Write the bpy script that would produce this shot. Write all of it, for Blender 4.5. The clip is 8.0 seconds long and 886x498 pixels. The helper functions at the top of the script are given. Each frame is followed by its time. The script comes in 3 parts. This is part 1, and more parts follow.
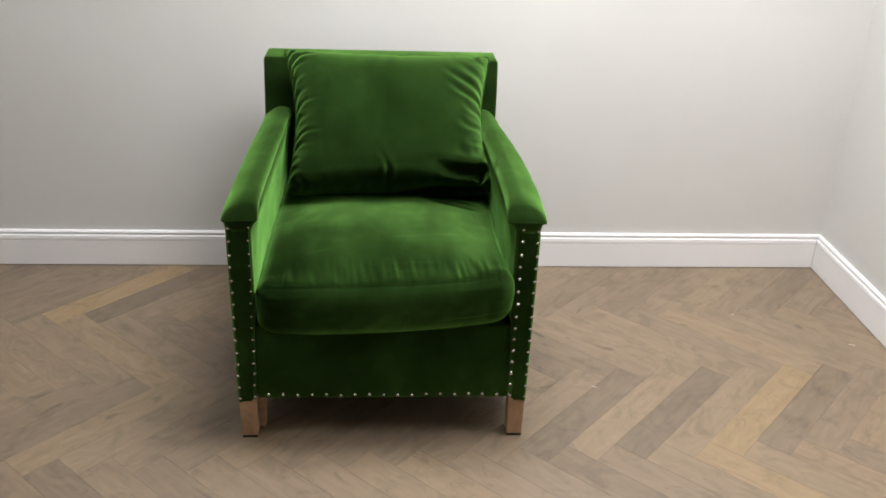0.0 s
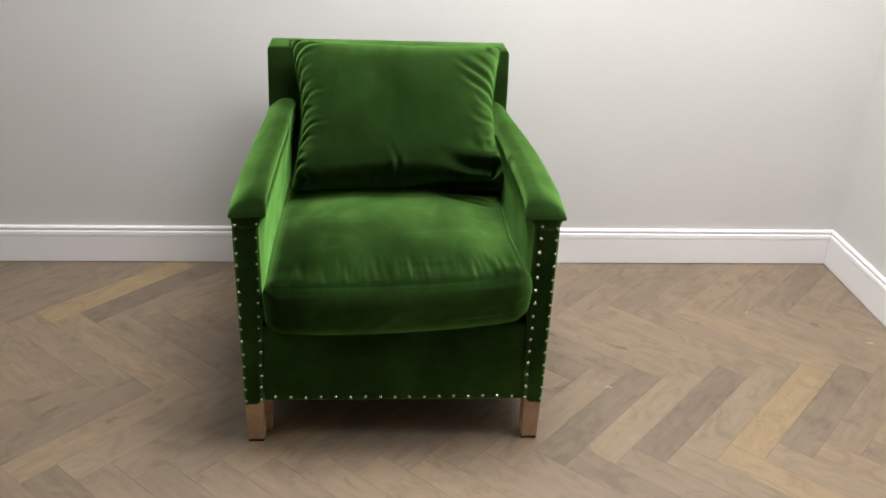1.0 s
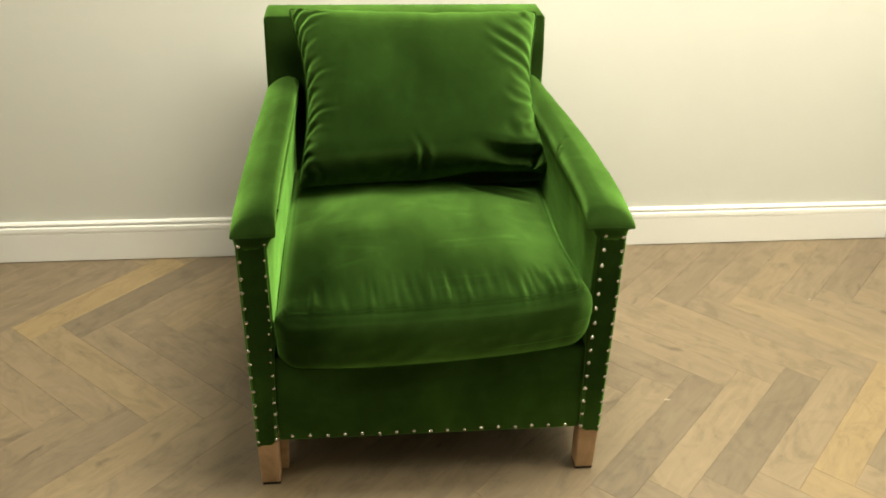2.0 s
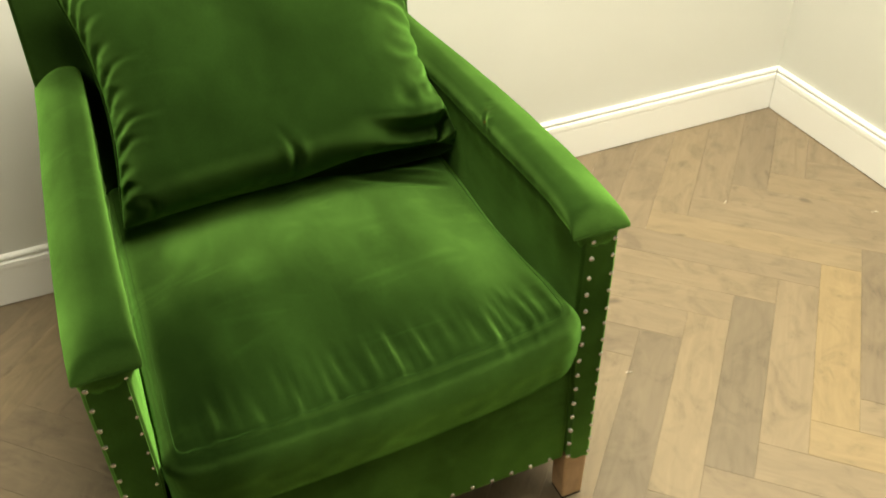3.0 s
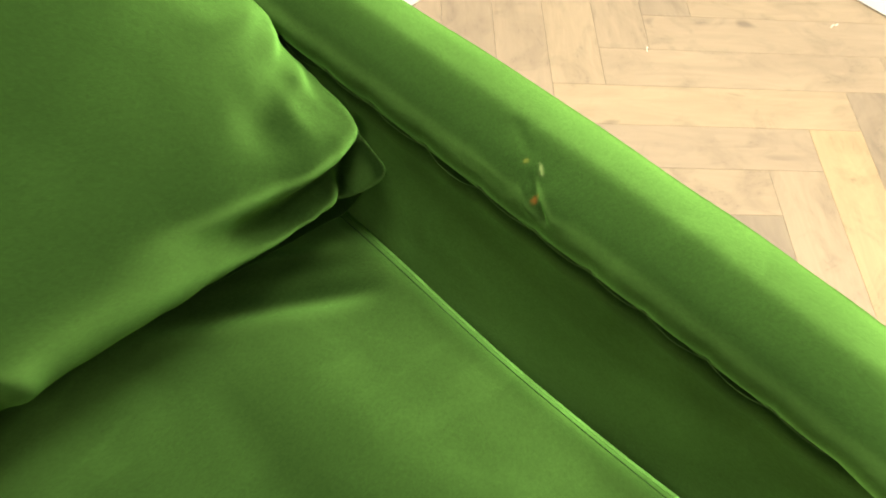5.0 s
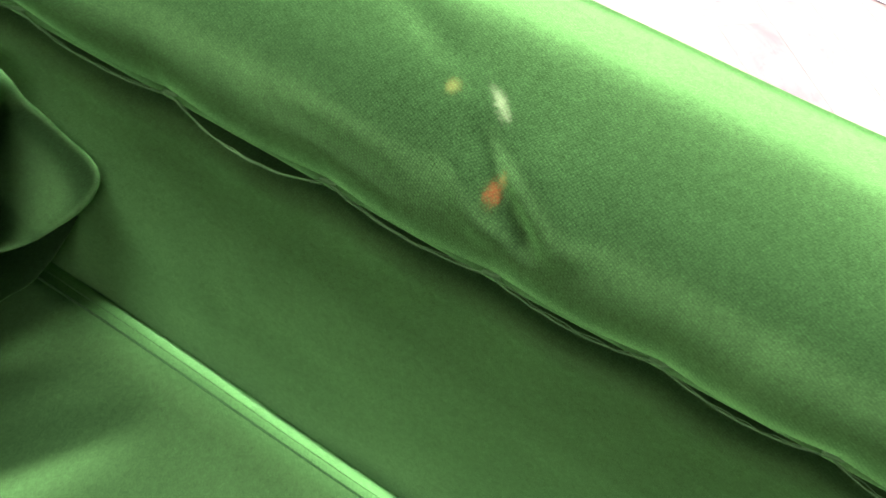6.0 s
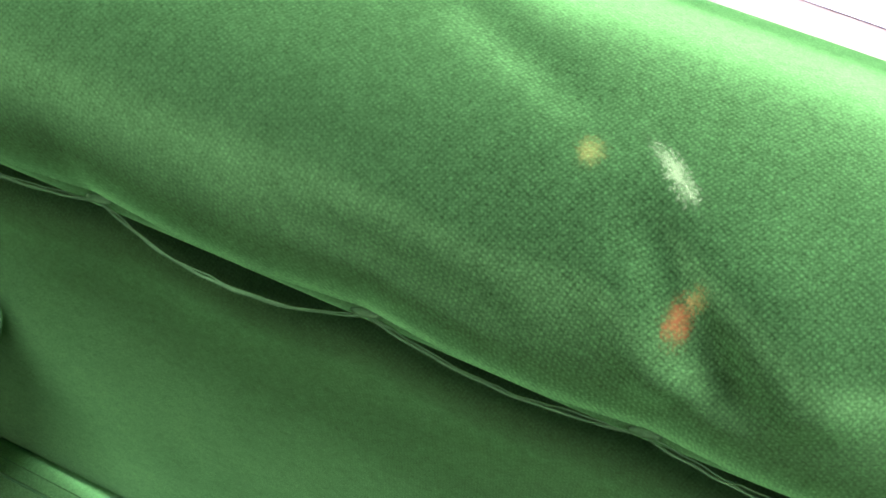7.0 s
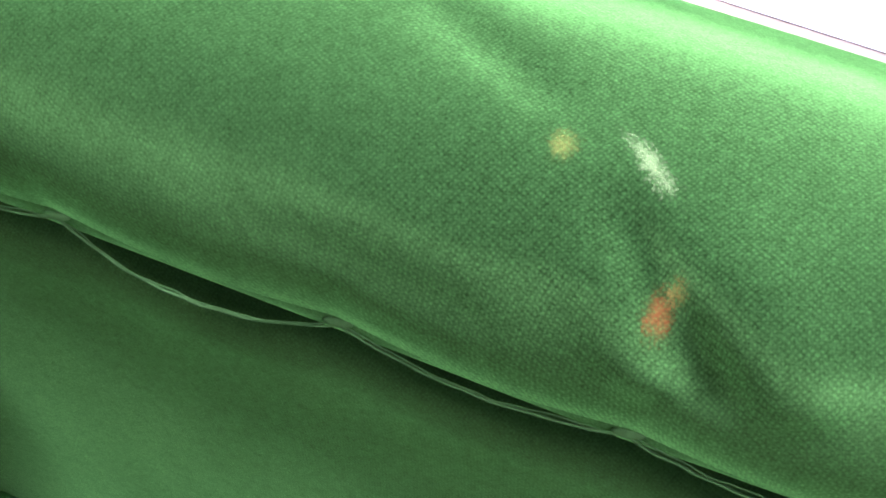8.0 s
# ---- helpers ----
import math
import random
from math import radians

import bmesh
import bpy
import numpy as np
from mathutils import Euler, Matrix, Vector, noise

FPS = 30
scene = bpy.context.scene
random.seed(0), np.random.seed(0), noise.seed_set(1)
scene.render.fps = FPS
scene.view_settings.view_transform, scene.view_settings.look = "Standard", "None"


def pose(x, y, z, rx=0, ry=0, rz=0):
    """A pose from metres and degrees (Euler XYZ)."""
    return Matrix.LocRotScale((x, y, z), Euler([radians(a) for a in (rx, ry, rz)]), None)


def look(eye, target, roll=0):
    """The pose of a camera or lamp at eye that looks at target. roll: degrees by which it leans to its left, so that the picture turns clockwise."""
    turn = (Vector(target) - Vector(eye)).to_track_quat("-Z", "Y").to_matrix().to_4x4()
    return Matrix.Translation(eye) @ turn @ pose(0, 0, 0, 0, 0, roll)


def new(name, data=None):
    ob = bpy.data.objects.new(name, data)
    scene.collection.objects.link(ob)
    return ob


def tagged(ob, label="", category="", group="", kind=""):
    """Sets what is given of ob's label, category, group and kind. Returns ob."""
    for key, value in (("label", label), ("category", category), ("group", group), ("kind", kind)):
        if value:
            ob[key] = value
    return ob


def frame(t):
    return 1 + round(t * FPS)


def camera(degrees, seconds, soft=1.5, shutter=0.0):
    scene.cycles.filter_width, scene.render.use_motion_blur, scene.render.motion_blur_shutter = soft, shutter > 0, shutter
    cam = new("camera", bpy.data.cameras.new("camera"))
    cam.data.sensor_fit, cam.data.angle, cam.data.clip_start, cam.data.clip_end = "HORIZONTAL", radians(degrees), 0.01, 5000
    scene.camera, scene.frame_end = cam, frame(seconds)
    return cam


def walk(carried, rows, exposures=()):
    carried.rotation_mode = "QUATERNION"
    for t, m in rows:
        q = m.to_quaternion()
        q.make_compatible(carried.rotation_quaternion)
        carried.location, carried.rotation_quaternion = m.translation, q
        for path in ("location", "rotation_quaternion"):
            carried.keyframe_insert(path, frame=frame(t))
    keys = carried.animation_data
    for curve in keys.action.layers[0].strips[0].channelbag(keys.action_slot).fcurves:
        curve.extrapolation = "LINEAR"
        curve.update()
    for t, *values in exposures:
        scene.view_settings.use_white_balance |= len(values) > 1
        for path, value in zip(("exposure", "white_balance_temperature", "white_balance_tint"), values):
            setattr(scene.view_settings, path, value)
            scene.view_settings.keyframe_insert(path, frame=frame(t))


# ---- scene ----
cam = camera(52.2, 8.0, soft=1.7, shutter=0.2)
PATH = [
    (0, (-0.02, -1.984, 1.504), (0.115, -0.189, 0.634), 2.2),
    (0.5, (-0.048, -1.963, 1.498), (0.087, -0.167, 0.628), 2.3),
    (1, (-0.075, -1.903, 1.473), (0.084, -0.114, 0.591), 2.5),
    (1.2, (-0.068, -1.813, 1.456), (0.098, -0.025, 0.576), 2.6),
    (2.3, (-0.21, -1.361, 1.456), (0.011, 0.289, 0.348), -0.0),
    (2.5, (-0.245, -1.218, 1.452), (0.148, 0.343, 0.265), -1.3),
    (3, (-0.268, -0.886, 1.411), (0.332, 0.557, 0.163), -1.1),
    (3.5, (-0.269, -0.603, 1.404), (0.357, 0.824, 0.15), -0.8),
    (4, (-0.269, -0.334, 1.366), (0.576, 0.889, 0.028), 1.0),
    (4.2, (-0.25, -0.235, 1.345), (0.676, 0.837, -0.067), 2.4),
    (5.3, (0.072, 0.142, 0.949), (0.997, 0.781, -0.706), 8.7),
    (5.5, (0.109, 0.174, 0.884), (1.13, 0.717, -0.748), 11.3),
    (6, (0.16, 0.204, 0.806), (1.307, 0.643, -0.773), 13.3),
    (6.5, (0.186, 0.238, 0.77), (1.432, 0.598, -0.753), 12.9),
    (7, (0.203, 0.252, 0.754), (1.47, 0.584, -0.757), 11.8),
    (7.5, (0.209, 0.251, 0.746), (1.526, 0.579, -0.722), 11.0),
    (8, (0.203, 0.252, 0.75), (1.528, 0.539, -0.72), 11.6),
]
EXPOSURES = [(0, 0.08, 6150, 15), (1.2, 0.08, 6150, 15), (2.2, 0.52, 8050, -2), (4.3, 0.52, 8050, -2), (5.3, 1.52, 6850, 9), (5.75, 1.52, 6650, 13), (6.05, 2.20, 5150, 37), (8, 2.22, 4900, 38)]

walk(cam, [(t, look(eye, target, roll)) for t, eye, target, roll in PATH], EXPOSURES)

# ---- world and light ----
world = bpy.data.worlds.new("world")
scene.world = world
world.use_nodes = True
world.node_tree.nodes["Background"].inputs[0].default_value = (0.75, 0.85, 1.0, 1)
world.node_tree.nodes["Background"].inputs[1].default_value = 0.3

WALL_Y, WALL_X = 0.987, 1.612
ROOM_W, ROOM_S, ROOM_H = -4.6, -5.6, 2.6
# Added ceiling lamps, none seen; the last is a weak fill at left.
LAMPS = [((0.27, 0.15), 1.0, 0.8, 59.0), ((1.18, -0.28), 0.8, 0.8, 26.0), ((-1.60, -0.85), 0.8, 0.8, 8.0)]


def area(name, m, sx, sy, watts, color):
    data = bpy.data.lights.new(name, "AREA")
    data.shape, data.size, data.size_y, data.energy, data.color = "RECTANGLE", sx, sy, watts, color
    ob = new(name, data)
    ob.matrix_basis = m
    return ob


for (lx, ly), sx, sy, watts in LAMPS:
    area("ceiling_lamp_glow", pose(lx, ly, ROOM_H - 0.045), sx - 0.06, sy - 0.06, watts, (1.0, 0.985, 0.965))


# ---- materials ----
class Nodes:
    def __init__(self, name):
        self.mat = bpy.data.materials.new(name)
        self.mat.use_nodes = True
        self.tree = self.mat.node_tree
        self.bsdf = self.tree.nodes["Principled BSDF"]

    def node(self, kind, **sets):
        n = self.tree.nodes.new(kind)
        for key, value in sets.items():
            setattr(n, key, value)
        return n

    def link(self, a, b):
        self.tree.links.new(a, b)

    def put(self, name, value):
        self.bsdf.inputs[name].default_value = value

    def coords(self, kind="Object", scale=(1, 1, 1), rot=(0, 0, 0), loc=(0, 0, 0)):
        t = self.node("ShaderNodeTexCoord")
        m = self.node("ShaderNodeMapping")
        m.inputs["Scale"].default_value = scale
        m.inputs["Rotation"].default_value = rot
        m.inputs["Location"].default_value = loc
        self.link(t.outputs[kind], m.inputs[0])
        return m.outputs[0]

    def noise(self, vec, scale, detail=3.0, rough=0.55, distortion=0.0):
        n = self.node("ShaderNodeTexNoise")
        n.inputs["Scale"].default_value = scale
        n.inputs["Detail"].default_value = detail
        n.inputs["Roughness"].default_value = rough
        n.inputs["Distortion"].default_value = distortion
        self.link(vec, n.inputs["Vector"])
        return n.outputs[0]

    def ramp(self, fac, *stops):
        n = self.node("ShaderNodeValToRGB")
        els = n.color_ramp.elements
        while len(els) < len(stops):
            els.new(0.5)
        for el, (p, c) in zip(els, stops):
            el.position = p
            el.color = (*c, 1) if not isinstance(c, (int, float)) else (c, c, c, 1)
        self.link(fac, n.inputs[0])
        return n.outputs[0]

    def mix(self, fac, a, b, blend="MIX"):
        n = self.node("ShaderNodeMix", data_type="RGBA", blend_type=blend)
        for src, i in ((fac, 0), (a, 6), (b, 7)):
            if isinstance(src, (int, float)):
                n.inputs[i].default_value = src
            elif isinstance(src, tuple):
                n.inputs[i].default_value = (*src, 1)
            else:
                self.link(src, n.inputs[i])
        return n.outputs[2]

    def math(self, op, a, b=0.0, c=0.0):
        n = self.node("ShaderNodeMath", operation=op)
        for i, src in enumerate((a, b, c)):
            if isinstance(src, (int, float)):
                n.inputs[i].default_value = src
            else:
                self.link(src, n.inputs[i])
        return n.outputs[0]

    def bump(self, height, strength, dist, under=None):
        n = self.node("ShaderNodeBump")
        n.inputs["Strength"].default_value = strength
        n.inputs["Distance"].default_value = dist
        self.link(height, n.inputs["Height"])
        if under is not None:
            self.link(under, n.inputs["Normal"])
        return n.outputs[0]


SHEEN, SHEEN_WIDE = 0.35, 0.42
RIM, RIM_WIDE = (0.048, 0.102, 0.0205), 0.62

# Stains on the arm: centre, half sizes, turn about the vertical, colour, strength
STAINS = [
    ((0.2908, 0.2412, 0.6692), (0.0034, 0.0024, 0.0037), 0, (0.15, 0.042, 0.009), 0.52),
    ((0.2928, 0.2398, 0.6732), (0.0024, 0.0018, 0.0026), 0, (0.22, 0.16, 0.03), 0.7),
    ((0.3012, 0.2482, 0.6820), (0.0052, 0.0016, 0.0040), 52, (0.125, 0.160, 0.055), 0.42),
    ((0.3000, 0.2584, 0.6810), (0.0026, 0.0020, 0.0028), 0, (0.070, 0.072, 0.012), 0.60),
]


def velvet(name, shade_lean, stains=(), worn=None, brushed=None, strokes=0.16):
    m = Nodes(name)
    vec = m.coords()
    big = m.noise(m.coords(scale=(1, 0.6, 1)), 4.0, 2, 0.5, 0.9)
    mid = m.noise(m.coords(scale=(1, 0.45, 0.8), rot=(0, 0, 0.5)), 20.0, 2, 0.5, 0.6)
    grain = m.noise(vec, 2400.0, 2, 0.6)
    clump = m.noise(vec, 420.0, 2, 0.6)
    nap = m.math("ADD", m.math("MULTIPLY", big, 0.76), m.math("MULTIPLY", mid, 0.24))
    # thin brushed marks, in patches
    stroke = m.noise(m.coords(scale=(0.55, 1.9, 1.0), rot=(0, 0, 0.85)), 7.0, 2, 0.5, 0.8)
    mark = m.ramp(m.math("ABSOLUTE", m.math("SUBTRACT", stroke, 0.5)), (0.0, 1.0), (0.075, 0.0))
    mark = m.math("MULTIPLY", mark, m.ramp(m.noise(vec, 9.0, 2, 0.5), (0.48, 0.0), (0.64, 1.0)))
    fine = m.math("ADD", m.math("MULTIPLY", grain, 0.7), m.math("MULTIPLY", clump, 0.3))
    tone = m.ramp(fine, (0.32, 0.74), (0.50, 1.0), (0.68, 1.28))
    light = m.ramp(nap, (0.36, 0.72), (0.52, 1.0), (0.68, 1.36))
    col = m.mix(1.0, m.mix(1.0, (0.0080, 0.0192, 0.0038), light, "MULTIPLY"), tone, "MULTIPLY")
    fuzz = m.math("ADD", m.math("MULTIPLY", light, 0.9), m.math("MULTIPLY", mark, strokes))
    fuzz = m.math("MULTIPLY", fuzz, tone)

    def spot(centre, half, turn):
        t = m.node("ShaderNodeTexCoord")
        sp = m.node("ShaderNodeMapping", vector_type="TEXTURE")
        sp.inputs["Location"].default_value = centre
        sp.inputs["Rotation"].default_value = (0, 0, radians(turn))
        sp.inputs["Scale"].default_value = half
        m.link(t.outputs["Object"], sp.inputs[0])
        d = m.node("ShaderNodeVectorMath", operation="LENGTH")
        m.link(sp.outputs[0], d.inputs[0])
        return d.outputs["Value"]

    # tufts of the pile, standing apart where it is rubbed
    cell = m.node("ShaderNodeTexVoronoi", feature="F1")
    cell.inputs["Scale"].default_value = 1900.0
    cell.inputs["Randomness"].default_value = 0.75
    m.link(m.coords(scale=(1.0, 0.8, 1.0), rot=(0.3, 0.2, 0.7)), cell.inputs["Vector"])
    tuft = m.ramp(cell.outputs["Distance"], (0.05, 1.0), (0.62, 0.0))
    speck = m.ramp(m.noise(m.coords(scale=(1.0, 0.7, 1.0), rot=(0.2, 0.1, 0.6)), 2000.0, 3, 0.75), (0.34, 0.0), (0.70, 1.0))
    rows = []
    for turn, pitch in ((0.62, 0.00062), (-0.85, 0.00054)):
        wave = m.node("ShaderNodeTexWave")
        wave.inputs["Scale"].default_value = 6.283 / (20 * pitch)
        wave.inputs["Distortion"].default_value = 3.0
        wave.inputs["Detail"].default_value = 2.0
        wave.inputs["Detail Scale"].default_value = 1.6
        m.link(m.coords(rot=(0.4, 0.5, turn)), wave.inputs["Vector"])
        rows.append(wave.outputs["Fac"])
    cross = m.math("SUBTRACT", m.math("MULTIPLY", m.math("MULTIPLY", rows[0], rows[1]), 2.4), 0.6)
    loose = m.math("SUBTRACT", m.math("ADD", m.math("MULTIPLY", tuft, 0.7), m.math("MULTIPLY", speck, 1.3)), 0.98)
    weave = m.math("ADD", m.math("MULTIPLY", cross, 0.34), m.math("MULTIPLY", loose, 0.66))
    deep = 0.22
    if worn:
        patch = m.ramp(m.math("ADD", spot(*worn), m.math("MULTIPLY", m.math("SUBTRACT", mid, 0.5), 1.2)), (0.35, 1.0), (1.15, 0.0))
        deep = m.math("ADD", 0.29, m.math("MULTIPLY", patch, 0.30))
    stand = m.math("MAXIMUM", m.math("ADD", 1.0, m.math("MULTIPLY", weave, deep)), 0.45)
    fuzz = m.math("MULTIPLY", fuzz, stand)
    col = m.mix(1.0, col, stand, "MULTIPLY")
    if brushed is not None:
        # a strip whose pile was stroked the other way
        sep = m.node("ShaderNodeSeparateXYZ")
        m.link(vec, sep.inputs[0])
        at = m.math("ADD", sep.outputs[0], m.math("MULTIPLY", m.math("SUBTRACT", big, 0.5), 0.10))
        strip = m.ramp(m.math("MULTIPLY", m.math("SUBTRACT", at, brushed), 20.0), (0.0, 0.62), (1.0, 1.0))
        fuzz = m.math("MULTIPLY", fuzz, strip)
        col = m.mix(1.0, col, strip, "MULTIPLY")
    for centre, half, turn, tint, strength in stains:
        ragged = m.math("ADD", spot(centre, half, turn), m.math("MULTIPLY", m.math("SUBTRACT", fine, 0.5), 3.0))
        fac = m.ramp(ragged, (0.1, strength), (1.5, 0.0))
        col = m.mix(fac, col, tint)
        fuzz = m.math("MULTIPLY", fuzz, m.math("SUBTRACT", 1.0, m.math("MULTIPLY", fac, 0.8)))
    m.link(col, m.bsdf.inputs["Base Color"])
    m.put("Roughness", 0.85)
    m.put("Specular IOR Level", 0.0)
    m.put("Sheen Roughness", SHEEN_WIDE)
    m.link(m.math("MULTIPLY", fuzz, SHEEN), m.bsdf.inputs["Sheen Weight"])
    m.put("Sheen Tint", (0.40, 1.0, 0.195, 1))
    rim = m.node("ShaderNodeBsdfSheen", distribution="ASHIKHMIN")
    rim.inputs["Roughness"].default_value = RIM_WIDE
    m.link(m.mix(1.0, RIM, fuzz, "MULTIPLY"), rim.inputs["Color"])
    both = m.node("ShaderNodeAddShader")
    m.link(m.bsdf.outputs[0], both.inputs[0])
    m.link(rim.outputs[0], both.inputs[1])
    m.link(both.outputs[0], m.tree.nodes["Material Output"].inputs["Surface"])
    # tilted normals, like lying pile, set to lighten or shade each part
    g = m.node("ShaderNodeNewGeometry")
    lean = m.node("ShaderNodeVectorMath", operation="ADD")
    m.link(g.outputs["Normal"], lean.inputs[0])
    lean.inputs[1].default_value = shade_lean
    unit = m.node("ShaderNodeVectorMath", operation="NORMALIZE")
    m.link(lean.outputs[0], unit.inputs[0])
    relief = m.bump(fine, 0.10, 0.0003, unit.outputs[0])
    m.link(relief, m.bsdf.inputs["Normal"])
    m.link(relief, rim.inputs["Normal"])
    return m.mat


def paint(name, color, rough, mottle=0.05, bump=0.15):
    m = Nodes(name)
    vec = m.coords()
    a = m.noise(vec, 1.6, 4, 0.6)
    b = m.noise(vec, 60.0, 3, 0.6)
    low = tuple(c * (1 - mottle) for c in color)
    m.link(m.mix(m.ramp(a, (0.35, 0.0), (0.65, 1.0)), low, color), m.bsdf.inputs["Base Color"])
    m.put("Roughness", rough)
    m.link(m.bump(b, bump, 0.001), m.bsdf.inputs["Normal"])
    return m.mat


def oak(name, light, dark, per_object, rough=0.42, islands=False):
    """Wood with its grain along the object's own x."""
    m = Nodes(name)
    info = m.node("ShaderNodeObjectInfo")
    seed = m.node("ShaderNodeNewGeometry").outputs["Random Per Island"] if islands else info.outputs["Random"]
    t = m.node("ShaderNodeTexCoord")
    shift = m.node("ShaderNodeVectorMath", operation="ADD")
    m.link(t.outputs["Object"], shift.inputs[0])
    spread = m.node("ShaderNodeVectorMath", operation="SCALE")
    spread.inputs[0].default_value = (3.1, 7.7, 5.3)
    m.link(seed, spread.inputs["Scale"])
    m.link(spread.outputs[0], shift.inputs[1])

    def stretched(sx, sy):
        mp = m.node("ShaderNodeMapping")
        mp.inputs["Scale"].default_value = (sx, sy, sy)
        m.link(shift.outputs[0], mp.inputs[0])
        return mp.outputs[0]

    rings = m.noise(stretched(1.0, 6.0), 5.0, 4, 0.55, 1.6)
    fine = m.noise(stretched(1.0, 16.0), 26.0, 4, 0.7, 0.4)
    blot = m.noise(stretched(0.7, 1.0), 12.0, 5, 0.62, 1.4)
    knot = m.noise(stretched(0.5, 1.0), 15.0, 2, 0.5, 0.6)
    crack = m.noise(stretched(0.35, 1.5), 22.0, 3, 0.6, 2.2)
    grain = m.math("ADD", m.math("MULTIPLY", rings, 0.76), m.math("MULTIPLY", fine, 0.24))
    col = m.mix(m.ramp(grain, (0.24, 0.0), (0.76, 1.0)), dark, light)
    col = m.mix(m.math("MULTIPLY", m.ramp(blot, (0.48, 0.0), (0.70, 1.0)), 0.52), col, tuple(c * 0.66 for c in dark))
    col = m.mix(m.math("MULTIPLY", m.ramp(knot, (0.68, 0.0), (0.76, 1.0)), 0.6), col, tuple(c * 0.36 for c in dark))
    # fine dark checks along the grain, in patches
    thin = m.ramp(m.math("ABSOLUTE", m.math("SUBTRACT", crack, 0.5)), (0.0, 1.0), (0.012, 0.0))
    thin = m.math("MULTIPLY", thin, m.ramp(blot, (0.52, 0.0), (0.62, 1.0)))
    col = m.mix(m.math("MULTIPLY", thin, 0.55), col, tuple(c * 0.4 for c in dark))
    if per_object:
        pick = seed
        if not islands:
            split = m.node("ShaderNodeSeparateColor")
            m.link(info.outputs["Color"], split.inputs[0])
            pick = split.outputs[0]
        tone = m.ramp(pick, (0.0, (0.70, 0.72, 0.76)), (0.30, (0.90, 0.90, 0.92)), (0.60, (1.0, 1.0, 1.0)), (0.84, (1.08, 1.06, 0.98)), (0.92, (1.17, 1.12, 0.95)), (1.0, (1.26, 1.19, 0.97)))
        col = m.mix(1.0, col, tone, "MULTIPLY")
    m.link(col, m.bsdf.inputs["Base Color"])
    m.link(m.ramp(grain, (0.3, rough + 0.12), (0.7, rough - 0.04)), m.bsdf.inputs["Roughness"])
    m.put("Specular IOR Level", 0.4)
    m.link(m.bump(grain, 0.18, 0.0010), m.bsdf.inputs["Normal"])
    return m.mat


def plain(name, color, rough, metal=0.0, scale=200.0):
    m = Nodes(name)
    n = m.noise(m.coords(), scale, 3)
    m.link(m.mix(m.ramp(n, (0.3, 0.0), (0.7, 1.0)), tuple(c * 0.8 for c in color), color), m.bsdf.inputs["Base Color"])
    m.put("Roughness", rough)
    m.put("Metallic", metal)
    if not metal:
        m.put("Specular IOR Level", 0.03)
    return m.mat


# One velvet; tilted shading normals lighten or darken each part's copy.
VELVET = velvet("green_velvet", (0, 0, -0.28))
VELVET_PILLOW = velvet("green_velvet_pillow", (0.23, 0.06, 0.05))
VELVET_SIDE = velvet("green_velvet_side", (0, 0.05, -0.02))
VELVET_SEAT = velvet("green_velvet_brushed_lit", (0.26, 0.08, -0.30), brushed=-0.235, strokes=0.22)
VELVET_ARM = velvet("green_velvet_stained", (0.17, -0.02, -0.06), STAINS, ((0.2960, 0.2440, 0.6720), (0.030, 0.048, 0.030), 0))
KNOT = plain("pale_seam_thread", (0.078, 0.155, 0.038), 0.9, 0.0, 900)
THREAD = plain("green_thread", (0.030, 0.078, 0.015), 0.9, 0.0, 900)
NAIL = plain("nickel", (0.74, 0.72, 0.68), 0.22, 1.0, 600)
LEG = oak("light_oak", (0.52, 0.34, 0.20), (0.36, 0.22, 0.12), False, 0.5)
GLIDE = plain("dark_felt", (0.03, 0.027, 0.025), 0.9)
FLOOR = oak("floor_oak", (0.238, 0.180, 0.115), (0.180, 0.134, 0.086), True, 0.42)
FLOOR_FAR = oak("floor_oak_field", (0.238, 0.180, 0.115), (0.180, 0.134, 0.086), True, 0.42, True)
GAP = plain("floor_joint", (0.175, 0.130, 0.084), 0.8)
WALL = paint("grey_wall_paint", (0.588, 0.582, 0.538), 0.75, 0.04)
TRIM = paint("white_gloss_paint", (0.81, 0.80, 0.775), 0.35, 0.04, 0.05)
CEILING = paint("white_ceiling_paint", (0.8, 0.8, 0.78), 0.9)
SCRAP = plain("pale_scrap", (0.75, 0.68, 0.58), 0.8)
LAMP_FRAME = plain("white_metal", (0.8, 0.8, 0.8), 0.4)
DIFFUSER = Nodes("lamp_diffuser")
DIFFUSER.put("Emission Color", (1, 0.96, 0.9, 1))
DIFFUSER.put("Emission Strength", 4.0)
DIFFUSER = DIFFUSER.mat


# ---- mesh helpers ----
def mesh_of(name, verts, faces, material, smooth=True, flat_from=None):
    me = bpy.data.meshes.new(name)
    me.from_pydata([tuple(map(float, v)) for v in verts], [], faces)
    me.update()
    if smooth:
        me.polygons.foreach_set("use_smooth", [flat_from is None or k < flat_from for k in range(len(me.polygons))])
    me.materials.append(material)
    return me


def under(name, me, parent, label=""):
    ob = new(name, me)
    if parent is not None:
        ob.parent = parent
    return tagged(ob, label) if label else ob


def part(name, bm, material, parent, label="", smooth=False):
    me = bpy.data.meshes.new(name)
    bmesh.ops.recalc_face_normals(bm, faces=bm.faces)
    bm.to_mesh(me)
    bm.free()
    if smooth:
        me.polygons.foreach_set("use_smooth", [True] * len(me.polygons))
    me.materials.append(material)
    return under(name, me, parent, label)


